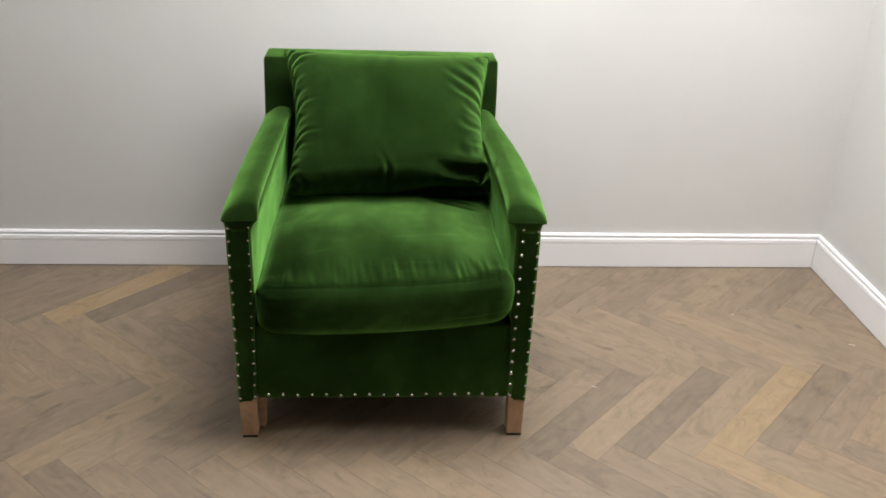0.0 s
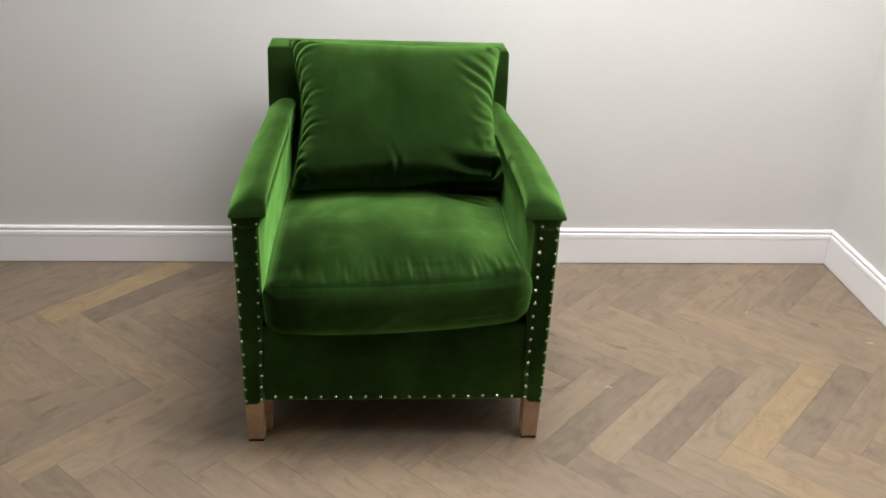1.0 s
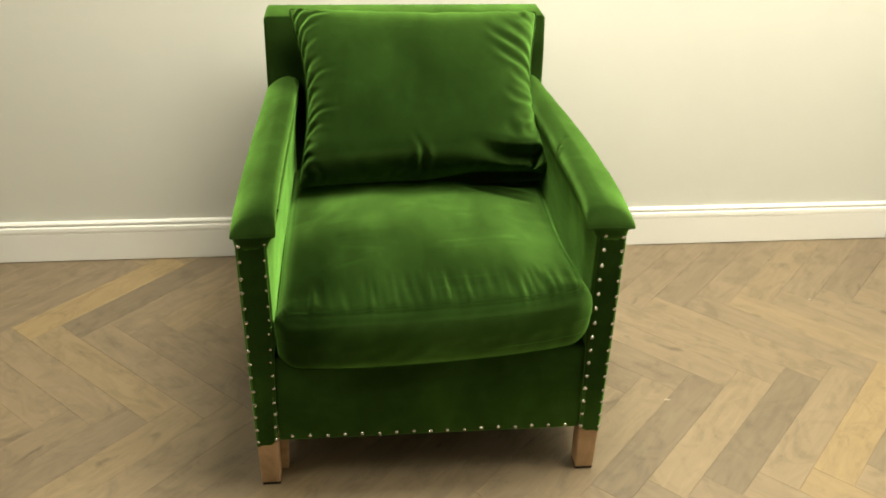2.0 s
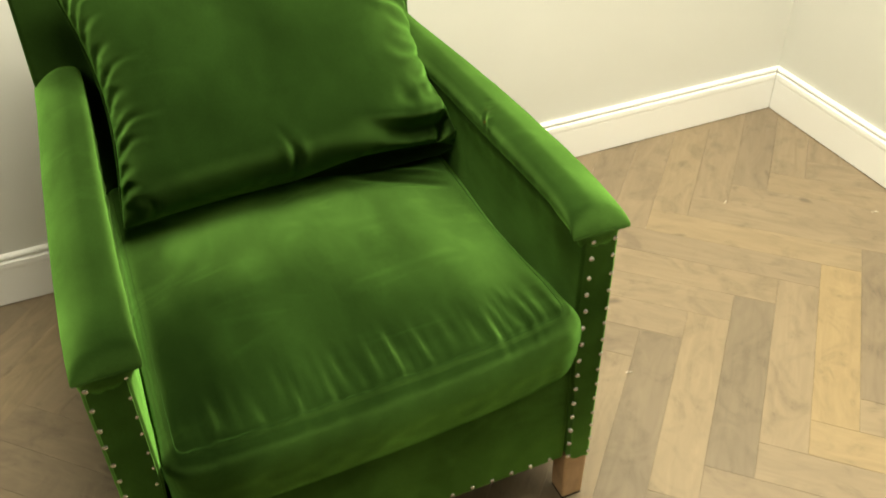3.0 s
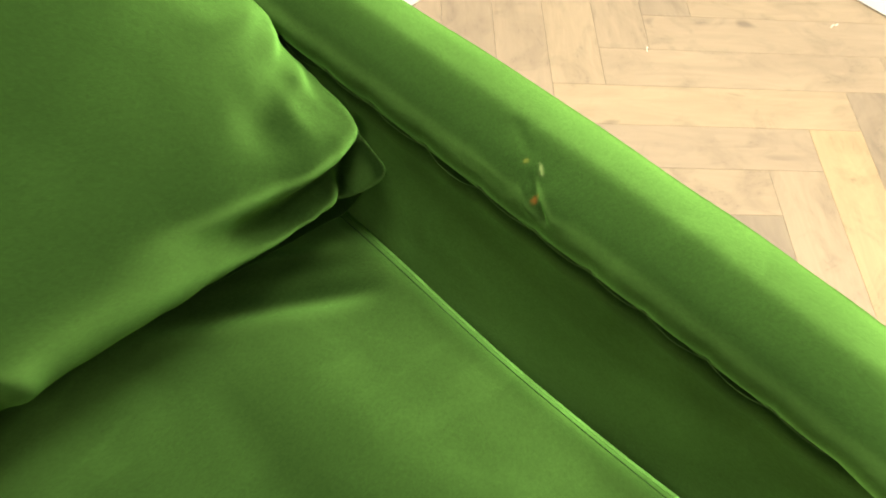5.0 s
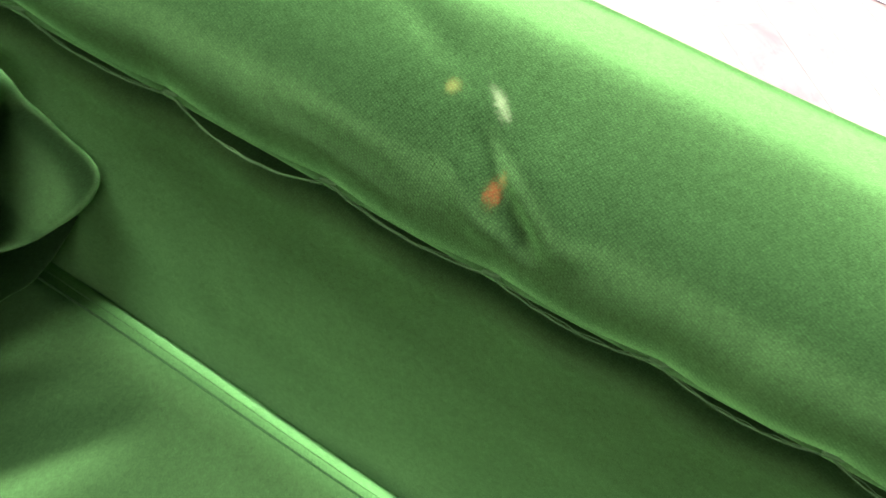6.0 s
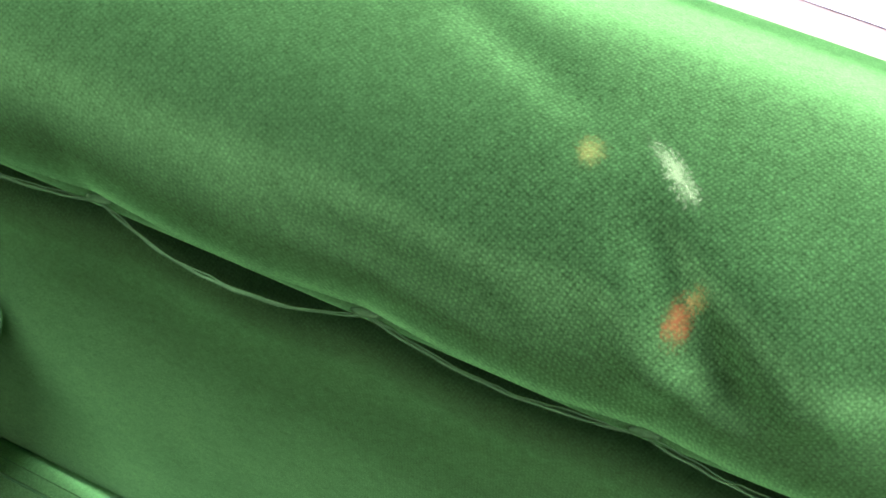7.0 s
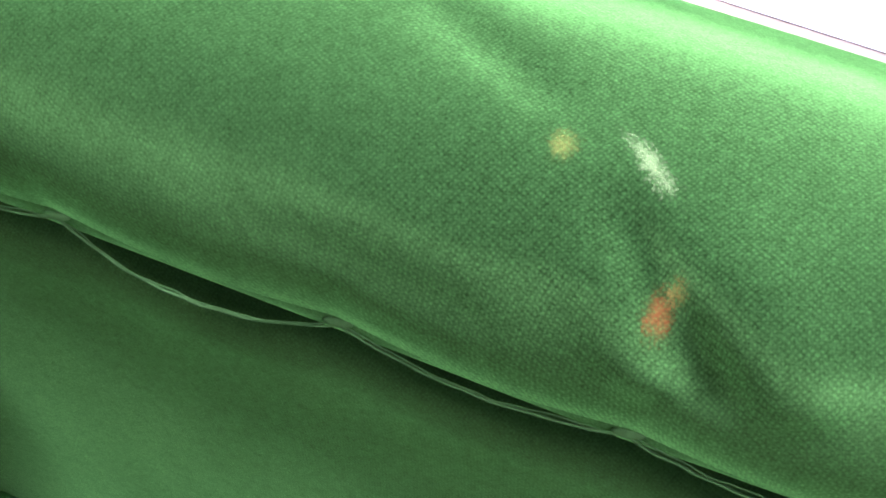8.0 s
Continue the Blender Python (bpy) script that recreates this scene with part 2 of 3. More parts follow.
def box(x0, y0, z0, x1, y1, z1, bevel=0.0, segments=2):
    bm = bmesh.new()
    bmesh.ops.create_cube(bm, size=1)
    bmesh.ops.scale(bm, vec=(x1 - x0, y1 - y0, z1 - z0), verts=bm.verts)
    bmesh.ops.translate(bm, vec=((x0 + x1) / 2, (y0 + y1) / 2, (z0 + z1) / 2), verts=bm.verts)
    if bevel:
        bmesh.ops.bevel(bm, geom=bm.edges[:], offset=bevel, segments=segments, affect="EDGES", profile=0.5)
    return bm


def empty(name, x, y, z, label, category, group=""):
    ob = new(name)
    ob.location = (x, y, z)
    ob.empty_display_size = 0.05
    return tagged(ob, label, category, group)


def grid_faces(n, m, wrap=False):
    """Faces of an n by m sheet of points, row by row; wrap closes each row."""
    out = []
    for i in range(n - 1):
        for j in range(m if wrap else m - 1):
            k = (j + 1) % m
            out.append((i * m + j, i * m + k, (i + 1) * m + k, (i + 1) * m + j))
    return out


def tube(points, radius, sides=8):
    """A round cord through the points: verts and faces."""
    pts = [Vector(p) for p in points]
    verts, faces = [], []
    for i, p in enumerate(pts):
        way = (pts[min(i + 1, len(pts) - 1)] - pts[max(i - 1, 0)]).normalized()
        side = way.cross(Vector((0.13, 0.21, 0.97))).normalized()
        top = side.cross(way)
        for k in range(sides):
            a = 2 * math.pi * k / sides
            verts.append(p + (side * math.cos(a) + top * math.sin(a)) * radius)
    faces = grid_faces(len(pts), sides, True)
    return verts, faces


def wob(x, y, z, size, seed=0.0):
    return noise.noise(Vector((x / size + seed, y / size - seed, z / size + 2.3 * seed)))


def smoothstep(a, b, x):
    t = min(1.0, max(0.0, (x - a) / (b - a)))
    return t * t * (3 - 2 * t)


def crease(px, py, ax, ay, bx, by, width):
    """1 on the line from a to b, falling to 0 at its ends and beside it."""
    dx, dy = bx - ax, by - ay
    t = ((px - ax) * dx + (py - ay) * dy) / (dx * dx + dy * dy)
    c = min(1.0, max(0.0, t))
    d = math.hypot(px - ax - c * dx, py - ay - c * dy)
    ends = smoothstep(-0.05, 0.25, t) * (1 - smoothstep(0.75, 1.05, t))
    return math.exp(-((d / width) ** 2)) * ends


# ---- the room ----
def slab(name, x0, y0, z0, x1, y1, z1, material, label, category):
    return tagged(part(name, box(x0, y0, z0, x1, y1, z1), material, None), label, category, "", "structure")


slab("wall_north", ROOM_W, WALL_Y, -0.02, WALL_X, WALL_Y + 0.12, ROOM_H, WALL, "warm grey painted plaster wall behind the armchair", "wall")
slab("wall_east", WALL_X, ROOM_S, -0.02, WALL_X + 0.12, WALL_Y + 0.12, ROOM_H, WALL, "warm grey painted plaster wall meeting the corner", "wall")
slab("wall_west", ROOM_W - 0.12, ROOM_S, -0.02, ROOM_W, WALL_Y + 0.12, ROOM_H, WALL, "plain grey painted wall closing the room", "wall")
slab("wall_south", ROOM_W - 0.12, ROOM_S - 0.12, -0.02, WALL_X + 0.12, ROOM_S, ROOM_H, WALL, "plain grey painted wall closing the room", "wall")
slab("ceiling", ROOM_W - 0.12, ROOM_S - 0.12, ROOM_H, WALL_X + 0.12, WALL_Y + 0.12, ROOM_H + 0.1, CEILING, "plain white painted ceiling", "ceiling")
floor = slab("floor", ROOM_W - 0.12, ROOM_S - 0.12, -0.12, WALL_X + 0.12, WALL_Y + 0.12, -0.003, GAP, "brushed oak herringbone parquet floor with warm brown planks", "floor")


def baseboard():
    """Skirting swept round the corner: (out from the wall, height)."""
    prof = [(0, 0.003), (0.015, 0.003), (0.0164, 0.0985), (0.0160, 0.0995), (0.0160, 0.1005), (0.0168, 0.102), (0.0175, 0.110), (0.0165, 0.1205), (0.0130, 0.1225), (0.0075, 0.1232), (0.0075, 0.1266), (0.0120, 0.1275), (0.0125, 0.133), (0.010, 0.137), (0.004, 0.1385), (0, 0.1385)]
    for name, a, b, off in (("baseboard", (ROOM_W, WALL_Y), (WALL_X, WALL_Y), (0, -1)), ("baseboard", (WALL_X, ROOM_S), (WALL_X, WALL_Y), (-1, 0))):
        verts, faces = [], []
        for end in (0, 1):
            p = b if end else a
            for d, z in ((d, 0.965 * z) for d, z in prof):
                x, y = p[0] + off[0] * d, p[1] + off[1] * d
                if end:
                    x, y = (p[0] - d - 0.0009, y) if off[1] else (x, p[1] - d - 0.0009)
                verts.append((x, y, z))
        n = len(prof)
        for i in range(n - 1):
            faces.append((i, i + 1, n + i + 1, n + i))
        faces.append(tuple(range(n)))
        me = mesh_of("baseboard", verts, faces, TRIM, False)
        tagged(new(name, me), "white gloss moulded baseboard along the grey wall", "baseboard", "", "structure")


baseboard()


# Housing built for the added lamps; it stays out of view.
def added_ceiling_light(lx, ly, sx, sy):
    lamp = empty("added_ceiling_light", lx, ly, ROOM_H, "added square white flush ceiling light, out of view, switched on", "ceiling light", "ceiling lights")
    for k, (x0, y0, x1, y1) in enumerate(((-sx / 2, -sy / 2, sx / 2, -sy / 2 + 0.03), (-sx / 2, sy / 2 - 0.03, sx / 2, sy / 2), (-sx / 2, -sy / 2 + 0.03, -sx / 2 + 0.03, sy / 2 - 0.03), (sx / 2 - 0.03, -sy / 2 + 0.03, sx / 2, sy / 2 - 0.03))):
        part("frame_bar", box(x0, y0, -0.06, x1, y1, 0, 0.004), LAMP_FRAME, lamp)
    part("diffuser", box(-sx / 2 + 0.03, -sy / 2 + 0.03, -0.035, sx / 2 - 0.03, sy / 2 - 0.03, -0.02), DIFFUSER, lamp)


for (lx, ly), sx, sy, watts in LAMPS:
    added_ceiling_light(lx, ly, sx, sy)


# ---- the armchair ----
CX = -0.013
chair = empty("armchair", CX, 0, 0, "green velvet armchair with nailhead trim and short oak legs", "armchair")

STITCHES = [0.675, 0.632, 0.590, 0.547, 0.504, 0.461, 0.418, 0.375, 0.3275, 0.2815, 0.2370, 0.1955, 0.156, 0.114, 0.072, 0.031]
PAD = [(0.2925, 0.6420), (0.2903, 0.6480), (0.2890, 0.6560), (0.2893, 0.6650), (0.2925, 0.6738), (0.2995, 0.6806), (0.3110, 0.6842), (0.3265, 0.6845), (0.3410, 0.6795), (0.3545, 0.6715), (0.3665, 0.6610), (0.3755, 0.6500), (0.3790, 0.6400), (0.3760, 0.6320), (0.3680, 0.6260)]


def arm_z(y):
    """Height of the seam under the pad."""
    return 0.6434 + (-0.028 if y < 0.2385 else 0.030) * (y - 0.2385)


def spline(points, n):
    """n points evenly along a smooth curve through the given ones."""
    p = np.array(points, float)
    q = np.vstack([2 * p[0] - p[1], p, 2 * p[-1] - p[-2]])
    dense = []
    for i in range(1, len(q) - 2):
        for t in np.linspace(0, 1, 24, endpoint=False):
            a, b, c, d = q[i - 1], q[i], q[i + 1], q[i + 2]
            dense.append(0.5 * (2 * b + (c - a) * t + (2 * a - 5 * b + 4 * c - d) * t * t + (3 * b - a - 3 * c + d) * t ** 3))
    dense.append(q[-2])
    dense = np.array(dense)
    s = np.concatenate([[0], np.cumsum(np.linalg.norm(np.diff(dense, axis=0), axis=1))])
    want = np.linspace(0, s[-1], n)
    return np.stack([np.interp(want, s, dense[:, k]) for k in range(p.shape[1])], 1)


def taper(y, side=1):
    """How far the arms draw in towards the back."""
    return (-0.022 if side > 0 else -0.012) * smoothstep(0.1, 0.8, y)


def bow(y, side):
    """How far the padding swells out along the arm."""
    return (0.011 if side > 0 else 0.003) * smoothstep(-0.035, 0.09, y) * (1 - smoothstep(0.40, 0.78, y))


def nose(y, side):
    """How far the pad spreads at its front."""
    return (0.006 if side > 0 else 0.002) * (1 - smoothstep(-0.03, 0.12, y))


def draw(y, side):
    """How far the outside of the arm narrows to the back."""
    return (0.012 if side > 0 else 0.0) * smoothstep(0.25, 0.75, y)


def between(y):
    """Where y lies between two stitches: 0 at a stitch, 1 half way; and which gap it is."""
    for k in range(len(STITCHES) - 1):
        if STITCHES[k + 1] <= y <= STITCHES[k]:
            t = (y - STITCHES[k + 1]) / (STITCHES[k] - STITCHES[k + 1])
            return math.sin(math.pi * t), k
    return 0.0, -1


def arm_pad(side):
    front, back = -0.0455, 0.735
    ring = spline(PAD, 72)
    mid = np.array([0.336, 0.650])
    ys = np.concatenate([front + 0.020 * (1 - np.cos(np.linspace(0, math.pi / 2, 16))), np.linspace(front + 0.022, 0.05, 36), np.linspace(0.052, 0.40, 260), np.linspace(0.404, back, 90)])
    verts = []
    for y in ys:
        u = min(1.0, (y - front) / 0.004)
        shrink = 0.955 + 0.045 * math.sqrt(max(0.0, 1 - (1 - u) ** 2))
        f = min(1.0, (y - front) / 0.085)
        b = min(1.0, (back - y) / 0.06)
        roll = min(1.0, (y - front) / 0.020)
        low = (0.46 + 0.54 * math.sqrt(1 - (1 - f) ** 2)) * (0.22 + 0.78 * math.sqrt(1 - (1 - roll) ** 2)) * (0.35 + 0.65 * math.sqrt(max(0.0, 1 - (1 - b) ** 2)))
        gap, which = between(y)
        for k, (x, z) in enumerate([(0.3120, 0.6405), (0.29255, 0.6419)] + list(ring)):
            along = max(0.0, (k - 2) / 71)
            px, pz = mid + (np.array([x, z]) - mid) * shrink
            pz = 0.630 + (pz - 0.630) * low
            nx, nz = x - mid[0], z - mid[1]
            ln = math.hypot(nx, nz)
            nx, nz = nx / ln, nz / ln
            d = 0.0011 * wob(0.0, y, along * 0.1, 0.09, 3 + side) + 0.0006 * wob(x, y, z, 0.07, 5)
            tuck = math.exp(-((along / 0.12) ** 2))
            d -= 0.0016 * tuck * (1 - gap)
            lift = (arm_z(y) - 0.6415) * max(0.0, 1 - along / 0.3) * smoothstep(0.0, 0.05, y) * (1 - smoothstep(0.62, 0.68, y))
            if side > 0:
                w = 0.013 + along * 0.150
                d -= 0.0030 * crease(y, w, 0.2530, 0.0530, 0.2270, 0.0290, 0.0030)
                d += 0.0014 * crease(y, w, 0.2530, 0.0460, 0.2370, 0.0270, 0.0038)
                d += 0.0022 * crease(y, w, 0.2390, 0.0520, 0.2180, 0.0330, 0.0060)
                d -= 0.0014 * crease(y, w, 0.2860, 0.0740, 0.2570, 0.0580, 0.0042)
                d += 0.0006 * crease(y, w, 0.2740, 0.0630, 0.2600, 0.0560, 0.0040)
                d += 0.0006 * crease(y, w, 0.2900, 0.0420, 0.2560, 0.0390, 0.0040)
                d -= 0.0005 * crease(y, w, 0.2980, 0.0340, 0.2560, 0.0310, 0.0030)
            slim = 0.007 * max(0.0, 1 - 1.6 * along) if side < 0 else 0.0
            verts.append((side * (px + nx * d + slim + taper(y, side) + (nose(y, side) - draw(y, side)) * smoothstep(0.4, 0.8, along) + 0.8 * bow(y, side) * smoothstep(0.45, 0.72, along)), y, pz + nz * d + lift))
    n, m = len(ys), 74
    faces = [f for f in grid_faces(n, m) if f[0] % m != 1]
    for row in (0, n - 1):
        faces.append(tuple(row * m + k for k in range(m)))
    if side > 0:
        faces = [f[::-1] for f in faces]
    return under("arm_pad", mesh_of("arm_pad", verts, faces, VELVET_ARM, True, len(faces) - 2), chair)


def arm_body(side):
    """Padded side of the chair, from the rail to the pad, with its post at the front."""
    xs = [(0.329, 0.13), (0.322, 0.30), (0.3145, 0.42), (0.3120, 0.50), (0.3068, 0.57), (0.3005, 0.615), (0.2968, 0.634), (0.3050, 0.6395), (0.340, 0.640), (0.366, 0.632), (0.3740, 0.61), (0.3745, 0.5), (0.3738, 0.3), (0.3728, 0.13), (0.3690, 0.1215), (0.350, 0.12), (0.334, 0.1215)]
    ring = spline(xs + [xs[0]], 84)[:-1]
    mid = np.array([0.345, 0.38])
    front, back = -0.035, 0.80
    ys = np.concatenate([front + 0.007 * (1 - np.cos(np.linspace(0, math.pi / 2, 6))), np.linspace(front + 0.012, back, 120)])
    verts = []
    for y in ys:
        u = min(1.0, (y - front) / 0.007)
        inset = 0.005 * (1 - math.sqrt(max(0.0, 1 - (1 - u) ** 2)))
        gap, which = between(y)
        for x, z in ring:
            px = x - math.copysign(inset, x - mid[0]) + taper(y, side)
            pz = z
            post = 1 - smoothstep(-0.025, 0.035, y)
            if x < mid[0]:
                px += post * max(0.0, 0.3150 - x)
            if x > mid[0]:
                px += bow(y, side) - draw(y, side)
            if x < mid[0]:
                px -= 0.0016 * wob(0, y, z, 0.09, 1 + side) * (y > 0)
                near = smoothstep(0.57, 0.636, z)
                px -= 0.0012 * gap * near
                pz += (arm_z(y) - 0.6415) * near * smoothstep(0.0, 0.05, y) * (1 - smoothstep(0.62, 0.68, y)) - 0.0031 * gap * smoothstep(0.600, 0.634, z)
            verts.append((side * px, y, pz))
    n, m = len(ys), len(ring)
    faces = grid_faces(n, m, True) + [tuple(range(m)), tuple((n - 1) * m + k for k in range(m))]
    if side > 0:
        faces = [f[::-1] for f in faces]
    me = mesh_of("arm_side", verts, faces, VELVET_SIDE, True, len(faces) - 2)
    # Front faces take the velvet copy whose tilt makes them look darker.
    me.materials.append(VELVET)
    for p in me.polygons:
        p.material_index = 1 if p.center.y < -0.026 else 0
    return under("arm_side", me, chair)


def arm_facing(side):
    """The fabric folded under the front of the pad, narrowing to the post."""
    verts = []
    rows = [(0.640, 0.2985, 0.3750, -0.0360), (0.634, 0.2985, 0.3765, -0.0385), (0.628, 0.3005, 0.3768, -0.0385), (0.620, 0.3060, 0.3760, -0.0375), (0.612, 0.3110, 0.3752, -0.0360), (0.602, 0.3145, 0.3742, -0.0345)]
    for z, x0, x1, y in rows:
        n = 14
        for k in range(n):
            t = k / (n - 1)
            edge = 0.006 * (abs(2 * t - 1) ** 6)
            verts.append((side * (x0 + (x1 + nose(-0.04, side) * smoothstep(0.615, 0.636, z) - x0) * t), y + edge + 0.0008 * wob(x0 + t * 0.1, z, 0, 0.02, 4), z - 0.004 * (1 - (2 * t - 1) ** 2) * (z < 0.61)))
        for k in range(n):
            t = 1 - k / (n - 1)
            verts.append((side * (x0 + (x1 - x0) * t), -0.022, z))
    faces = grid_faces(len(rows), 28, True) + [tuple(range(28)), tuple(5 * 28 + k for k in range(28))]
    if side < 0:
        faces = [f[::-1] for f in faces]
    under("arm_facing", mesh_of("arm_facing", verts, faces, VELVET), chair)


def panel_x(y, side=1):
    return 0.2985 + taper(y, side)


def arm_stitching(side):
    """The turned edge of the inner panel, hung in scallops from the stitches."""
    pts = []
    for y in np.arange(STITCHES[-1], STITCHES[0], 0.0015):
        gap, which = between(y)
        depth = 0.95 + 0.9 * wob(0, which * 0.37, 0, 0.1, 8 + side)
        sag = max(0.25, depth) * gap ** 0.8
        pts.append((side * (panel_x(y, side) - 0.0036 - 0.0016 * sag), y, arm_z(y) - 0.0018 - 0.0036 * sag))
    # two loose strands of the turned edge
    v, f = [], []
    for strand in (0, 1):
        line = []
        for x, y, z in pts:
            j = 0.00030 + 0.0004 * strand
            line.append((x + j * wob(0, y, 0, 0.005, 41 + strand), y, z + j * wob(0, y, 0, 0.0035, 43 + strand) + 0.0007 * strand))
        tv, tf = tube(line, 0.00024 - 0.00011 * strand, 6)
        f += [tuple(n + len(v) for n in face) for face in tf]
        v += tv
    under("seam_edge", mesh_of("seam_edge", v, f, KNOT), chair, "scalloped hand-stitched seam edge under the arm pad")
    # the strip of cloth that shows in the gap
    strip, rows = [], np.arange(STITCHES[-1], STITCHES[0], 0.003)
    for y in rows:
        for k in range(5):
            t = k / 4
            strip.append((side * (panel_x(y, side) - 0.0040 + 0.0050 * t * t), y, arm_z(y) + 0.003 - 0.0125 * t))
        for k in range(5):
            strip.append((side * (panel_x(y, side) + 0.004), y, arm_z(y) - 0.0095 + 0.0125 * k / 4))
    faces = grid_faces(len(rows), 10, True)
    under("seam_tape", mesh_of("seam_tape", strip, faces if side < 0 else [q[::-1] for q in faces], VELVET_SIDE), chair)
    for y in STITCHES:
        x, z = panel_x(y, side), arm_z(y)
        bm = bmesh.new()
        bmesh.ops.create_uvsphere(bm, u_segments=10, v_segments=6, radius=1)
        bmesh.ops.scale(bm, vec=(0.0008, 0.0026, 0.0008), verts=bm.verts)
        bmesh.ops.rotate(bm, cent=(0, 0, 0), matrix=Matrix.Rotation(radians(-14), 3, "X"), verts=bm.verts)
        bmesh.ops.translate(bm, vec=(side * (x - 0.0036), y, z - 0.0012), verts=bm.verts)
        part("stitch", bm, KNOT, chair, "", True)


def chair_back():
    """Reclined back with rounded edges."""
    bm = box(-0.364, -0.06, 0.0, 0.344, 0.06, 0.72, 0.009, 3)
    bmesh.ops.subdivide_edges(bm, edges=[e for e in bm.edges if e.calc_length() > 0.3], cuts=8, use_grid_fill=True)
    for v in bm.verts:
        h = v.co.z / 0.72
        v.co.y += 0.70 + 0.085 * h
        v.co.z = 0.112 + 0.714 * h
        v.co.x += 0.003 * wob(v.co.x, v.co.y, v.co.z, 0.2, 4)
    part("backrest", bm, VELVET, chair, "", True)


def rails():
    bm = box(-0.325, -0.028, 0.124, 0.325, 0.02, 0.345, 0.006, 3)
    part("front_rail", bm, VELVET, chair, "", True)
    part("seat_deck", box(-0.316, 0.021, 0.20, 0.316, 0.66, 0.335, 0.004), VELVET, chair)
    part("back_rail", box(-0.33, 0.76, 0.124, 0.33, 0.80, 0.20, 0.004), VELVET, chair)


def leg(x, y):
    bm = box(-0.0225, -0.0225, 0.006, 0.0225, 0.0225, 0.124, 0.004, 2)
    for v in bm.verts:
        k = 1 - 0.08 * (1 - v.co.z / 0.124)
        v.co.x, v.co.y = v.co.x * k, v.co.y * k
    # grain runs up the leg: build it lying along x and stand it up
    bmesh.ops.rotate(bm, cent=(0, 0, 0), matrix=Matrix.Rotation(radians(90), 3, "Y"), verts=bm.verts)
    ob = part("leg", bm, LEG, chair, "square light oak leg", False)
    ob.matrix_basis = pose(x, y, 0, 0, -90, 0)
    g = part("glide", box(0, 0, 0, 1, 1, 1), GLIDE, ob, "dark felt glide")
    g.data.transform(Matrix.Translation((0, -0.019, -0.019)) @ Matrix.Diagonal((0.007, 0.038, 0.038, 1)))


def support_block():
    """A slanted block of oak behind one front leg."""
    bm = box(-0.013, -0.015, 0.0, 0.019, 0.015, 0.126, 0.002, 1)
    for v in bm.verts:
        v.co.x *= 0.80 + 0.20 * v.co.z / 0.126
    part("support_block", bm, LEG, chair, "short slanted oak block behind the front leg").location = (-0.330, 0.034, 0)


def nail_mesh():
    rows = []
    for k in range(4):
        a = k / 3 * math.pi / 2
        r, h = 0.0046 * math.cos(a), 0.0028 * math.sin(a)
        rows += [(r * math.cos(2 * math.pi * j / 10), -h, r * math.sin(2 * math.pi * j / 10)) for j in range(10)]
    return mesh_of("nail", rows, [f[::-1] for f in grid_faces(4, 10, True)], NAIL)


def nails():
    me = nail_mesh()
    rnd = random.Random(5)

    def put(x, y, z, turn=0.0):
        ob = new("nail", me)
        ob.parent = chair
        ob.matrix_basis = pose(x + rnd.uniform(-1, 1) * 0.001, y, z + rnd.uniform(-1, 1) * 0.0018, rnd.uniform(-8, 8), 0, turn)

    for s in (-1, 1):
        for k in range(15):
            z = 0.612 - k * 0.0342
            put(-0.3190 - 0.00075 * k if s < 0 else 0.3310 - 0.0002 * k, -0.0325 if s < 0 else -0.0345, z, -s * 30 if s < 0 else -8)
            put(s * 0.3690, -0.0335, z - 0.004, s * 22)
    for k in range(17):
        put(-0.296 + k * 0.037, -0.0275, 0.134)
    for k in range(20):
        ob = new("nail", me)
        ob.parent = chair
        ob.matrix_basis = pose(-0.346 + k * 0.036, 0.8425, 0.8215, -55, 0, 0)


for s in (-1, 1):
    arm_pad(s)
    arm_body(s)
    arm_facing(s)
    arm_stitching(s)
    leg(s * 0.350, -0.008)
    leg(s * 0.325, 0.765)
support_block()
chair_back()
rails()
nails()


# ---- the loose cushions ----
SEAT = (0.3120, 0.357, 0.084, 0.060)


